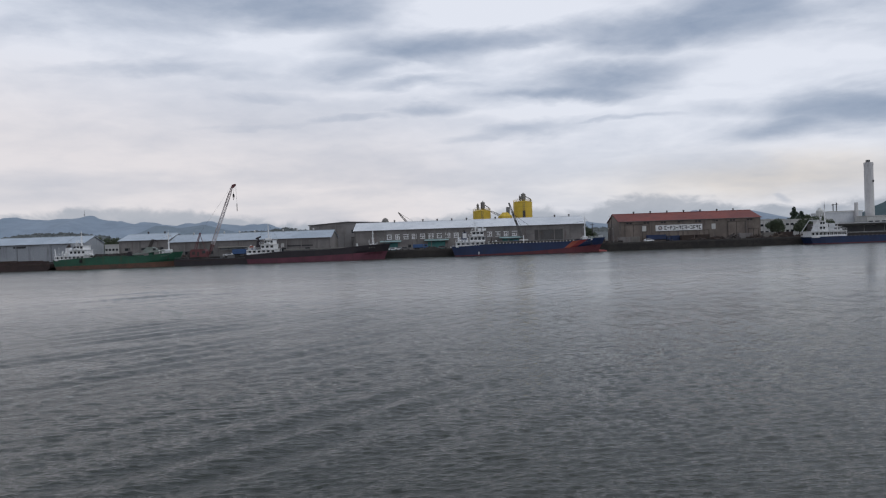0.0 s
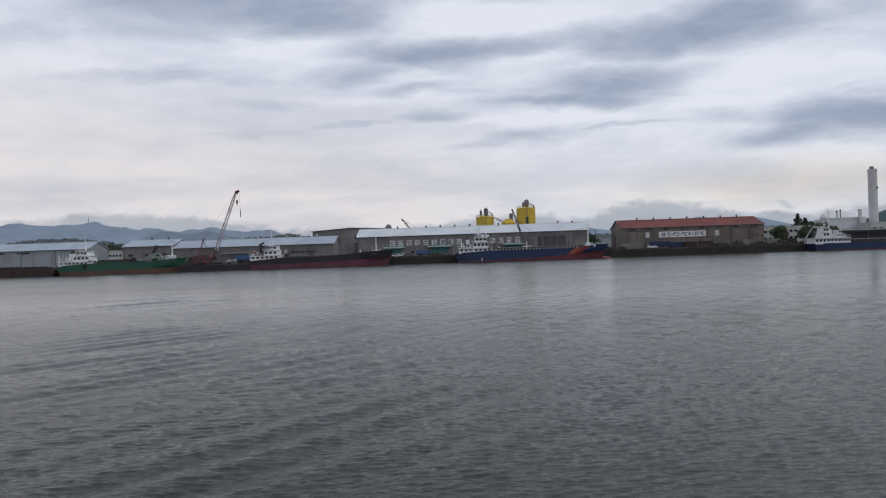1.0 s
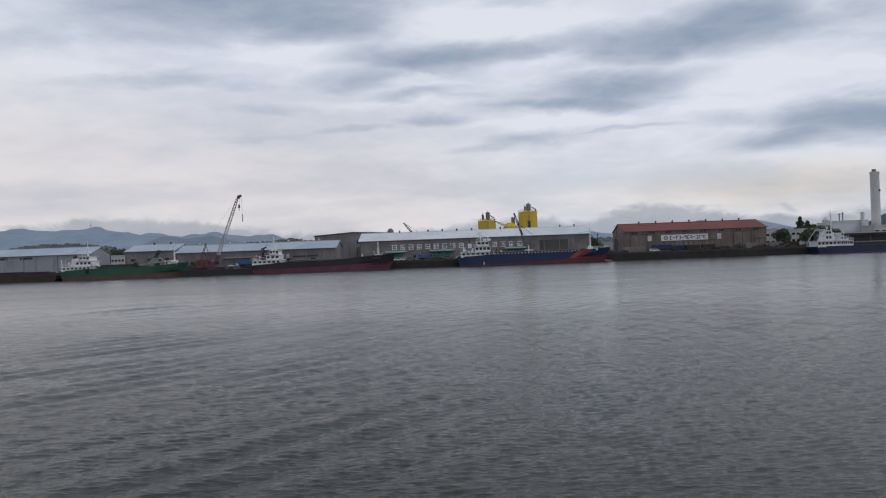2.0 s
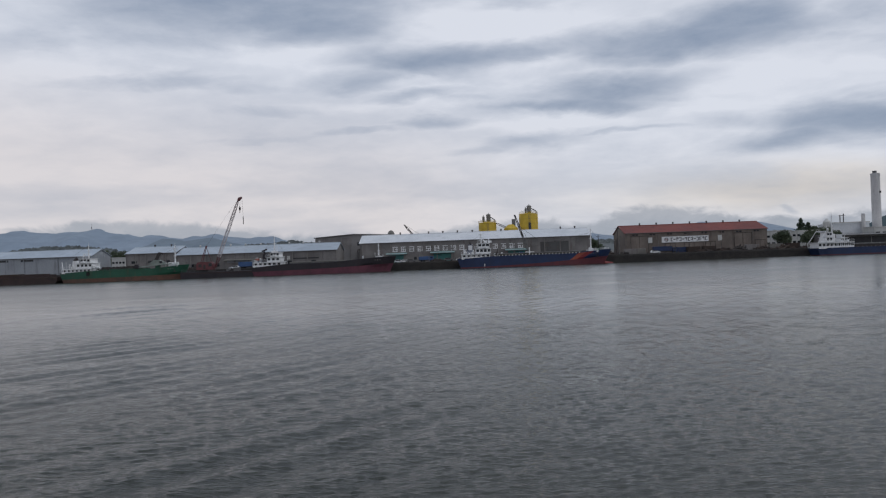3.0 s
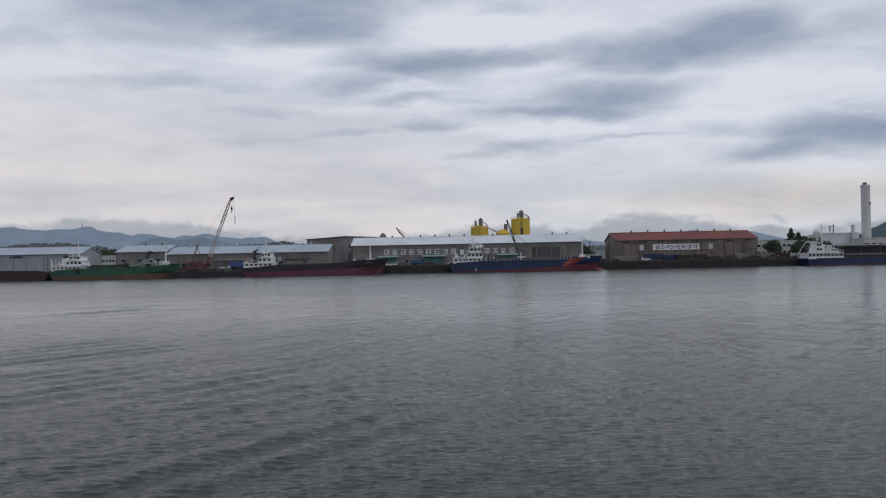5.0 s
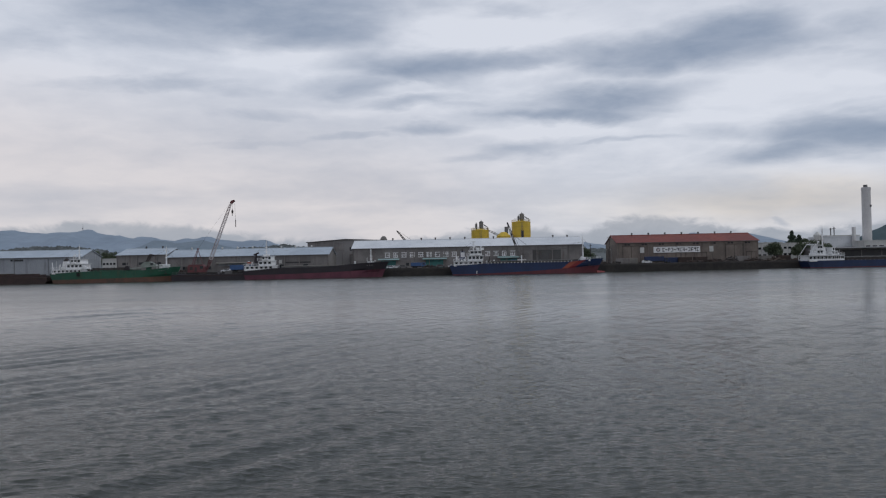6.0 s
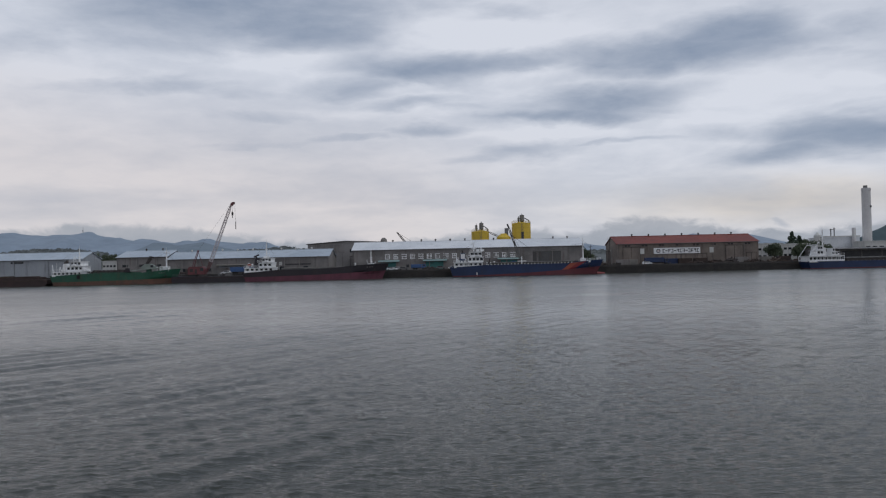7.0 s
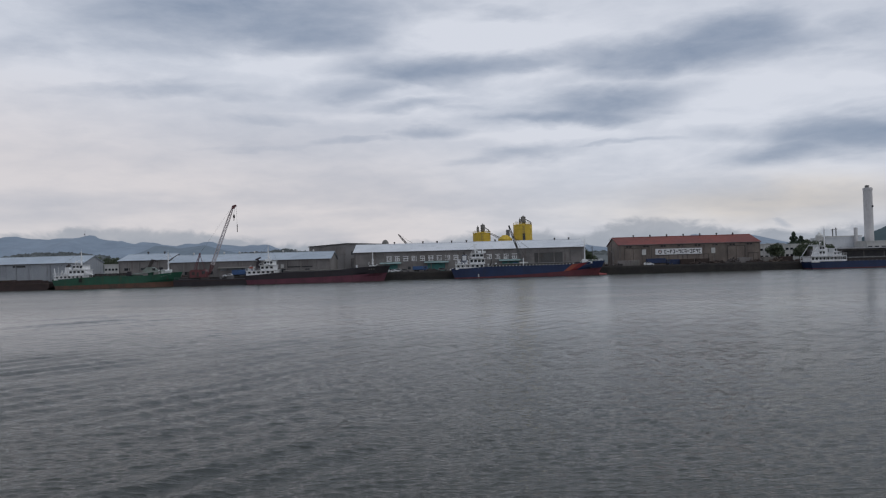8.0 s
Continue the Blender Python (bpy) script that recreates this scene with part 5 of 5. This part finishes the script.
# ---- silos, chimney, works ----
def silo(x, y, r, top, gear, label):
    s = thing("silo", x, y, QZ, label, "silo", "yellow silos")
    h = top - QZ
    part("tank", T((0, 0, 0), (0, 0, h), r, n=40), M["yellow"], s)
    part("roof", T((0, 0, h), (0, 0, h + 0.7), r + 0.1, r * 0.3, n=40), M["yellow"], s)
    hoop = part("hoop", T((0, 0, h - 0.2), (0, 0, h + 0.02), r + 0.09, n=40), M["yellow"], s)
    for k in range(1, 5):
        again(hoop, 0, 0, -k * 2.6)
    railing([(r * math.cos(a), r * math.sin(a), h + 0.1) for a in [i * math.pi / 8 for i in range(17)]], 1.0, s, M["yellow"], 3.0)
    for x0, x1, z in gear:
        c, q = (x0 + x1) / 2, (x1 - x0) / 2
        f_ = part("filter_housing", T((c, 0, h + 1.3), (c, 0, h + z), q, n=14), M["concrete"], s, "grey filter housing")
        part("hood", T((c, 0, h + z), (c, 0, h + z + 0.6), q + 0.12, q * 0.35, n=14), M["concrete"], f_)
        part("outlet_cone", T((c, 0, h + 0.45), (c, 0, h + 1.3), q * 0.4, q, n=14), M["concrete"], f_)
        rim = part("band", T((c, 0, h + 1.25), (c, 0, h + 1.4), q + 0.1, n=14), M["concrete"], f_)
        again(rim, 0, 0, (z - 1.5) * 0.5)
        again(rim, 0, 0, z - 1.5)
        part("vent_stub", T((c, 0, h + z + 0.5), (c, 0, h + z + 1.2), 0.14, n=6), M["steel"], f_)
    part("walkway", B(-r * 0.8, r * 0.8, -1.9, -1.2, h + 0.72, h + 0.82), M["steel"], s)
    railing(((-r * 0.8, -1.9, h + 0.82), (r * 0.8, -1.9, h + 0.82)), 1.0, s, M["steel"], 1.2, "walkway_railing")
    bm = T((gear[-1][1], 0, h + gear[-1][2] * 0.7), (r * 0.85, 0, h + 1.6), 0.28, n=6)
    tube(bm, (r * 0.85, 0, h + 1.6), (r * 0.85, 0, h + 0.2), 0.28, n=6)
    part("filling_pipe", bm, M["steel"], s)
    bm = bmesh.new()
    for k in range(10):
        box(bm, -0.4, 0.4, -r - 0.35, -r - 0.27, h - 2.0 - k * 0.9, h - 1.9 - k * 0.9)
    for x0 in (-0.45, 0.35):
        box(bm, x0, x0 + 0.1, -r - 0.36, -r - 0.26, 0, h)
    part("ladder", bm, M["steel"], s)
    return s


silo(20.9, 435, 5.0, 23.4, ((-2.8, -1.5, 3.4), (-0.5, 1.9, 4.6)), "squat yellow silo with grey filters on top")
tall = silo(44.2, 435, 5.3, 27.6, ((-2.0, -0.9, 3.0), (-0.8, 1.8, 4.4)), "tall yellow silo with grey filters on top")
part("hatch_marks", prism(((-0.6, 14.5), (0.8, 14.5), (0.8, 19.2), (-0.6, 19.2)), "y", -5.62, -5.42), M["ink"], tall)


def hopper():
    s = thing("hopper", 34, 433, QZ, "small yellow hopper between the silos", "hopper")
    part("bin", T((0, 0, 12), (0, 0, 16.4), 4.0, 4.0, n=24), M["yellow"], s)
    part("cone", T((0, 0, 16.4), (0, 0, 18.6), 4.0, 1.5, n=24), M["yellow"], s)
    leg = part("leg", T((-2.2, -1.6, 0), (-2.2, -1.6, 12.4), 0.2), M["steel"], s)
    for x, y in ((4.4, 0), (0, 3.2), (4.4, 3.2)):
        again(leg, x, y)
    part("drive", B(0.6, 2.6, -0.6, 0.6, 17.8, 21.6, bevel=0.06), M["steel"], s)
    bm = lattice(bmesh.new(), (-8.2, 0, 19.6), (-2.2, 0, 16.6), 0.9, 0.9, 6, 0.09, 0.06)
    part("conveyor", bm, M["steel"], s)


hopper()


def dome_tower():
    s = thing("vent_tower", -34.6, 444, QZ, "small grey tower with a rounded top", "tower")
    part("shaft", T((0, 0, 0), (0, 0, 15.6), 2.0, n=20), M["concrete"], s)
    bm = bmesh.new()
    for k in range(5):
        a0, a1 = k * math.pi / 10, (k + 1) * math.pi / 10
        tube(bm, (0, 0, 15.6 + 2.6 * math.sin(a0)), (0, 0, 15.6 + 2.6 * math.sin(a1)), 2.0 * math.cos(a0), max(0.05, 2.0 * math.cos(a1)), n=20)
    part("cap", bm, M["concrete"], s)
    rib = part("rib", B(-0.12, 0.12, -2.1, -1.95, 0, 15.6), M["steel"], s)
    again(rib, 0.8, 0.1)
    again(rib, -0.8, 0.1)


dome_tower()


def chimney():
    s = thing("chimney", 238.5, 432, QZ, "tall white concrete chimney", "chimney")
    part("shaft", T((0, 0, 0), (0, 0, 39.6), 2.5, 2.35, n=16), M["chimney"], s)
    part("rim", T((0, 0, 38.0), (0, 0, 39.4), 2.5, 2.5, n=16), M["chimney"], s)
    part("flue", T((-0.3, 0, 39.6), (-0.3, 0, 41.0), 1.1, n=12), M["steel"], s, "dark steel flue")
    band = part("joint_band", T((0, 0, 6), (0, 0, 6.14), 2.52, 2.52, n=16), M["concrete"], s)
    part("lamp_box", B(0.8, 1.6, -2.55, -2.0, 28.5, 29.6), M["ink"], s)


chimney()


def flat_block(name, x0, x1, y0, y1, z1, wall, label, rows=(), cols=8, category="building", wtall=1.1, z0=None, parapet=True):
    s = thing(name, (x0 + x1) / 2, y0, QZ, label, category)
    L, D, h = (x1 - x0) / 2, y1 - y0, z1 - QZ
    part("wall", B(-L, L, 0, D, 0, h), wall, s)
    part("roof", B(-L - 0.3, L + 0.3, -0.3, D + 0.3, h, h + 0.3), wall, s)
    step = 2 * L / cols
    for z in rows:
        first = None
        for i in range(cols):
            x = -L + (i + 0.5) * step
            if first is None:
                first = part("window", B(-step * 0.32, step * 0.32, -0.06, 0.03, 0, wtall), M["glass"], s)
                first.location = (x, 0, z)
                fx = x
            else:
                again(first, x - fx)
    return s


works = flat_block("works_building", 212, 232, 428, 446, 15.4, M["roofwhite"], "white works building below the chimney", (2.0,), 7)
part("rooftop_tank", T((-12.0, 3, 3.0), (-12.0, 3, 13.4), 2.0, n=20), M["walllight"], works)
part("tank_cone", T((-12.0, 3, 13.4), (-12.0, 3, 15.2), 2.0, 0.3, n=20), M["walllight"], works)
stack = part("stack", T((6.2, -1.2, 0), (6.2, -1.2, 17.2), 1.0, n=14), M["chimney"], works)
pipe = part("vent_pipe", T((-5.0, 2, 12.2), (-5.0, 2, 17.0), 0.3), M["steel"], works)
again(pipe, 1.9, 0, 0.6)
part("pipe_cross", T((-5.9, 2, 16.4), (-2.2, 2, 16.8), 0.18, n=6), M["steel"], works)
part("parapet", B(-10.3, 10.3, -0.32, -0.05, 12.3, 12.9), M["walllight"], works)
flat_block("works_building", 226, 262, 412, 424, 12.6, M["walllight"], "low grey works building", (2.2, 5.6), 10)
flat_block("office_building", 164, 177.5, 402, 414, 12.4, M["walllight"], "white two-storey office behind the trees", (2.0, 5.6), 5)
flat_block("office_building", 178.5, 193, 404, 416, 12.0, M["walllight"], "cream low building behind the trees", (2.4, 5.8), 6)
flat_block("house", -187, -179.5, 420, 430, 11.2, M["walllight"], "small white house between the sheds", (2.0, 4.6), 4)
dark = flat_block("coal_store", 182, 232, 372, 390, 9.0, M["walldark"], "dark open-fronted store behind the ship", (), 8)
# shade inside the open bays, put in as dark sheets on the solid wall
bay = part("bay", B(-24, -14.5, -0.1, 0.0, 0, 4.4), M["ink"], dark)
for i in range(1, 5):
    again(bay, i * 9.8)
part("canopy", prism(((-3.5, 5.2), (0, 5.6), (0, 5.9), (-3.5, 5.4)), "x", -25.5, 25.5), M["steel"], dark)


# ---- trees ----
def tree(x, y, h, spread, conifer, seed, label):
    rng = random.Random(seed)
    s = thing("tree", x, y, QZ, label, "tree", "trees behind the quay")
    bm = T((0, 0, 0), (0.2, 0, h * (0.95 if conifer else 0.55)), 0.05 * h * 0.7, 0.06, n=7)
    for k in range(9):
        a, z = rng.uniform(0, 6.28), h * rng.uniform(0.25, 0.7)
        r = spread * (0.5 if not conifer else 0.6 * (1 - z / h))
        tube(bm, (0.1, 0, z), (r * math.cos(a), r * math.sin(a), z + (0.2 * h if not conifer else -0.03 * h)), 0.012 * h, 0.03, n=5)
    part("trunk", bm, M["bark"], s)
    cr = bmesh.new()
    lobes = [] if conifer else [(rng.uniform(-0.55, 0.55) * spread, rng.uniform(-0.5, 0.5) * spread, h * rng.uniform(0.42, 0.86), spread * rng.uniform(0.32, 0.55)) for _ in range(11)]
    for k in range(2200):
        if conifer:
            f = rng.random() ** 0.7
            z = h * (1 - f * 0.9)
            tierw = 0.75 + 0.25 * math.sin(f * 34)
            r = spread * f ** 0.7 * tierw * math.sqrt(rng.random()) + 0.1
            a = rng.uniform(0, 6.28)
            c = Vector((r * math.cos(a), r * math.sin(a), z - 0.12 * r))
        else:
            lx, ly, lz, lr = lobes[k % len(lobes)]
            d = Vector((rng.gauss(0, 1), rng.gauss(0, 1), rng.gauss(0, 0.8))).normalized() * lr * rng.uniform(0.55, 1.08)
            c = Vector((lx, ly, lz)) + d
        sz = rng.uniform(0.3, 0.62)
        m_ = Euler((rng.uniform(0, 6), rng.uniform(0, 6), rng.uniform(0, 6))).to_matrix()
        q = [c + m_ @ Vector(v) * sz for v in ((-1, 0, 0), (0, -0.5, 0.15), (1, 0, 0), (0, 0.5, 0.15))]
        cr.faces.new([cr.verts.new(v) for v in q])
    part("crown", cr, M["conifer" if conifer else "leaf"], s)


for k, (x, y, h, r, con) in enumerate((
        (187.9, 414, 15.6, 6.2, True), (193.6, 418, 13.4, 6.6, True), (198.0, 419, 10.6, 5.6, False), (203.4, 420, 10.2, 5.0, False), (200.5, 426, 11.0, 3.4, False), (177.5, 424, 10.2, 2.6, False),
        (168.8, 392, 9.4, 5.4, False), (178.5, 388, 6.6, 3.4, False), (183.0, 390, 8.8, 4.8, False), (189.5, 390, 8.4, 5.0, False), (195.5, 392, 7.0, 4.0, False),
        (173.0, 424, 9.4, 3.0, False), (75.5, 424, 9.5, 4.0, False), (79.6, 428, 8.0, 3.6, False), (83.0, 440, 8.0, 4.0, False), (-201.0, 446, 14.0, 5.5, False),
        (-195.0, 450, 12.5, 5.5, False), (-189.0, 452, 10.5, 5.5, False), (206.0, 430, 10.0, 3.6, False), (163.0, 430, 9.0, 3.4, False))):
    tree(x, y, h, r, con, 40 + k, "dark conifer with drooping tiers" if con else "rounded dark green broadleaf tree")


# ---- vehicles and yard clutter ----
def car(x, y, mat, label, turn=0.0):
    s = thing("car", x, y, QZ, label, "car", "parked vehicles", turn)
    part("body", prism(((-2.2, 0.35), (2.2, 0.35), (2.25, 0.85), (1.4, 1.0), (0.6, 1.5), (-1.5, 1.55), (-2.15, 1.0)), "y", -0.85, 0.85), mat, s)
    part("side_glass", prism(((-1.75, 1.02), (1.05, 1.02), (0.5, 1.42), (-1.45, 1.45)), "y", -0.87, 0.87), M["glass"], s)
    w_ = part("wheel", T((-1.4, -0.9, 0.32), (-1.4, -0.65, 0.32), 0.32, n=14), M["rubber"], s)
    for a, b in ((2.75, 0), (0, 1.55), (2.75, 1.55)):
        again(w_, a, b)
    part("headlight", B(2.12, 2.27, -0.75, -0.45, 0.65, 0.82), M["signwhite"], s)
    part("bumper", B(-2.3, -2.15, -0.8, 0.8, 0.35, 0.6), M["ink"], s)


def lorry(x, y, cabm, bodym, label, L=8.0, tall=2.6):
    s = thing("lorry", x, y, QZ, label, "lorry", "parked vehicles")
    part("cargo_box", B(-L / 2, L / 2 - 2.2, -1.2, 1.2, 1.0, 1.0 + tall, bevel=0.05), bodym, s)
    cab = part("cab", prism(((L / 2 - 2.0, 0.6), (L / 2, 0.6), (L / 2, 1.6), (L / 2 - 0.35, 2.6), (L / 2 - 2.0, 2.6)), "y", -1.15, 1.15), cabm, s)
    part("window", B(L / 2 - 1.5, L / 2 - 0.5, -1.18, -1.12, 1.6, 2.3), M["glass"], cab)
    part("chassis", B(-L / 2, L / 2 - 2.0, -0.5, 0.5, 0.6, 0.998), M["darksteel"], s)
    w_ = part("wheel", T((-L / 2 + 1.3, -1.2, 0.5), (-L / 2 + 1.3, -0.8, 0.5), 0.5, n=14), M["rubber"], s)
    for a, b in ((1.2, 0), (L - 2.5, 0), (0, 2.0), (1.2, 2.0), (L - 2.5, 2.0)):
        again(w_, a, b)


car(94.2, 356.5, M["carwhite"], "white hatchback parked on the quay")
car(-24.6, 358, M["carwhite"], "white car parked by the warehouse")
car(-19.0, 360, M["steel"], "grey car parked by the warehouse")
car(4.2, 359, M["carwhite"], "white van-like car on the quay", 180)
car(-1.5, 361, M["steel"], "silver car parked on the quay")
car(-22.0, 364, M["carwhite"], "white car in front of the canopy")
car(-101.5, 357, M["carwhite"], "white car between blue lorries", 180)
car(-117.0, 357, M["steel"], "grey car behind the crane barge")
lorry(99.5, 359.5, M["blue"], M["blue"], "lorry with a long dark blue load box", 11.0, 2.2)
lorry(-95.6, 359, M["truckblue"], M["truckblue"], "blue lorry parked by the shed", 8.5, 2.2)
lorry(-88.5, 360, M["truckblue"], M["truckblue"], "blue lorry beside the black ship", 7.5, 2.0)
lorry(-12.0, 360, M["truckblue"], M["truckblue"], "blue tipper lorry on the quay", 7.0, 1.6)
lorry(8.5, 364, M["teal"], M["walllight"], "small lorry with a pale load box", 6.5, 2.2)


def container(x, y, mat, label, L=6.06):
    s = thing("container", x, y, QZ, label, "container", "yard containers")
    part("box", B(-L / 2, L / 2, -1.2, 1.2, 0.12, 2.6, bevel=0.04), mat, s)
    r = part("rib", B(-L / 2 + 0.3, -L / 2 + 0.42, -1.25, -1.2, 0.25, 2.45), mat, s)
    for i in range(1, int((L - 0.6) / 0.5)):
        again(r, i * 0.5)
    post = part("corner_post", B(-L / 2 - 0.02, -L / 2 + 0.16, -1.27, -1.05, 0, 2.62), mat, s)
    again(post, L - 0.14)


container(88, 362, M["concrete"], "pale grey container by the brown wall")
container(84.0, 360.5, M["walldark"], "dark brown container at the shed corner")
container(113, 360, M["scrap"], "dull rust-red container on the quay")
container(120.5, 361, M["scrap"], "rusty container on the quay")
container(108.8, 362, M["blue"], "dark blue container behind the lorry")
container(140.5, 361, M["walldark"], "brown container near the shed corner")
container(-128.5, 359, M["walldark"], "dark container by the low shed")
container(-151, 361, M["greenpale"], "pale green container behind the ship")
container(160, 362, M["scrap"], "rusty container by the trees")
container(152.5, 363, M["concrete"], "pale container at the shed end")
container(63, 364, M["scrap"], "rusty container behind the foremast")


def heap(x, y, r, h, mat, seed, label):
    """Scrap and stores in a heap of beams and boxes."""
    rng = random.Random(seed)
    bm = bmesh.new()
    for k in range(70):
        a, q = rng.uniform(0, 6.28), r * math.sqrt(rng.random())
        top = h * (1 - (q / r) ** 1.5)
        z = rng.uniform(0, max(0.1, top))
        c = Vector((q * math.cos(a), q * 0.4 * math.sin(a), z + 0.15))
        d = Vector((rng.uniform(-1, 1), rng.uniform(-0.4, 0.4), rng.uniform(-0.3, 0.3))).normalized() * rng.uniform(0.4, 1.5)
        tube(bm, c - d, c + d, rng.uniform(0.08, 0.35), n=4)
    ob = part("scrap_heap", bm, mat)
    ob.location = (x, y, QZ)
    tagged(ob, label, "scrap heap", kind="stuff")


for k, (x, y, r, h, m_) in enumerate(((127, 359, 4, 1.8, "scrap"), (134, 359.5, 3.5, 2.2, "darksteel"), (145, 359, 4, 1.6, "scrap"), (155, 359, 4, 1.5, "timber"), (117, 357, 3, 1.0, "scrap"),
                                      (-6.5, 358, 2.5, 1.4, "darksteel"), (-31, 360, 3.5, 1.6, "scrap"), (-46, 364, 4, 2.0, "timber"), (-120, 358, 3.5, 1.6, "scrap"), (74, 360, 3.5, 1.8, "scrap"),
                                      (165, 358, 3.5, 1.2, "scrap"), (79, 356, 2.5, 1.0, "darksteel"))):
    heap(x, y, r, h, M[m_], 90 + k, "heap of rusty scrap and stores on the quay")


def pole(x, y, h, label, arm=1.0):
    s = thing("utility_pole", x, y, QZ, label, "pole", "utility poles")
    part("shaft", T((0, 0, 0), (0, 0, h), 0.19, 0.12), M["darksteel"], s)
    part("crossarm", B(-arm, arm, -0.08, 0.08, h - 1.0, h - 0.84), M["darksteel"], s)
    i0 = part("insulator", T((-arm + 0.1, 0, h - 0.84), (-arm + 0.1, 0, h - 0.5), 0.08, n=6), M["signwhite"], s)
    again(i0, arm - 0.1)
    again(i0, 2 * arm - 0.2)


for x, y, h in ((79.6, 368, 13.5), (76.5, 400, 10.5), (78.5, 366, 7.5), (160, 398, 11), (209, 424, 13.0)):
    pole(x, y, h, "dark utility pole beside the sheds")


def far_mast(x, y, h):
    s = thing("radio_mast", x, y, 90, "thin radio mast on the mountain", "radio mast")
    bm = lattice(bmesh.new(), (0, 0, 0), (0, 0, h), 2.0, 0.8, 14, 0.12, 0.07)
    part("lattice_shaft", bm, M["steel"], s)
    part("dish", T((0, -2, h * 0.8), (0, -3, h * 0.8), 2.2), M["steel"], s)


far_mast(-1412, 3005, 86)


def quay_bollards():
    bol = thing("bollard", -21, QY + 1.4, QZ, "rusty mooring bollard on the quay edge", "bollard", "mooring bollards")
    part("post", T((0, 0, 0), (0, 0, 0.6), 0.28, 0.22, n=10), M["darksteel"], bol)
    part("head", T((0, 0, 0.55), (0, 0, 0.8), 0.36, 0.3, n=10), M["darksteel"], bol)
    for x in (-4, 13, 30, 47, 76, 90, 104, 118, 132, 146, 160, 180, -60, -80, -100, -120, -140, -160, -180):
        copy_thing(bol, pose(x, QY + 1.4, QZ))


quay_bollards()


def mooring(a, b, sag=0.8):
    bm = bmesh.new()
    a, b = Vector(a), Vector(b)
    pts = [a + (b - a) * (i / 8) - Vector((0, 0, sag * 4 * (i / 8) * (1 - i / 8))) for i in range(9)]
    for p, q in zip(pts, pts[1:]):
        tube(bm, p, q, 0.06, n=5)
    tagged(part("mooring_rope", bm, M["timber"]), "mooring rope from ship to bollard", "rope", "mooring ropes")


def dock_light(x, y, h):
    """A floodlight column on the quay."""
    s = thing("flood_light", x, y, QZ, "grey floodlight column behind the quay edge", "lamp post", "quay floodlights")
    part("column", T((0, 0, 0), (0, 0, h), 0.14, 0.08), M["steel"], s)
    part("bracket", T((-0.9, 0, h), (0.9, 0, h), 0.06, n=6), M["steel"], s)
    head = part("lamp_head", B(-0.95, -0.45, -0.25, 0.2, h - 0.1, h + 0.2, bevel=0.04), M["steel"], s)
    again(head, 1.4)


dock_light(77.5, 355, 8.5)


mooring((70.6, 346.4, 5.6), (76, QY + 1.4, QZ + 0.5))
mooring((-26.4, 346.4, 6.0), (-21, QY + 1.4, QZ + 0.5))
mooring((3.2, 347.5, 3.9), (-4, QY + 1.4, QZ + 0.5))
mooring((163.8, 347.5, 2.9), (146, QY + 1.4, QZ + 0.5))


# ---- what moves ----
def motions():
    walk(WATER, [(0.0, pose(3.0, 4.5, 0)), (8.0, pose(-3.0, -4.5, 0))])


motions()
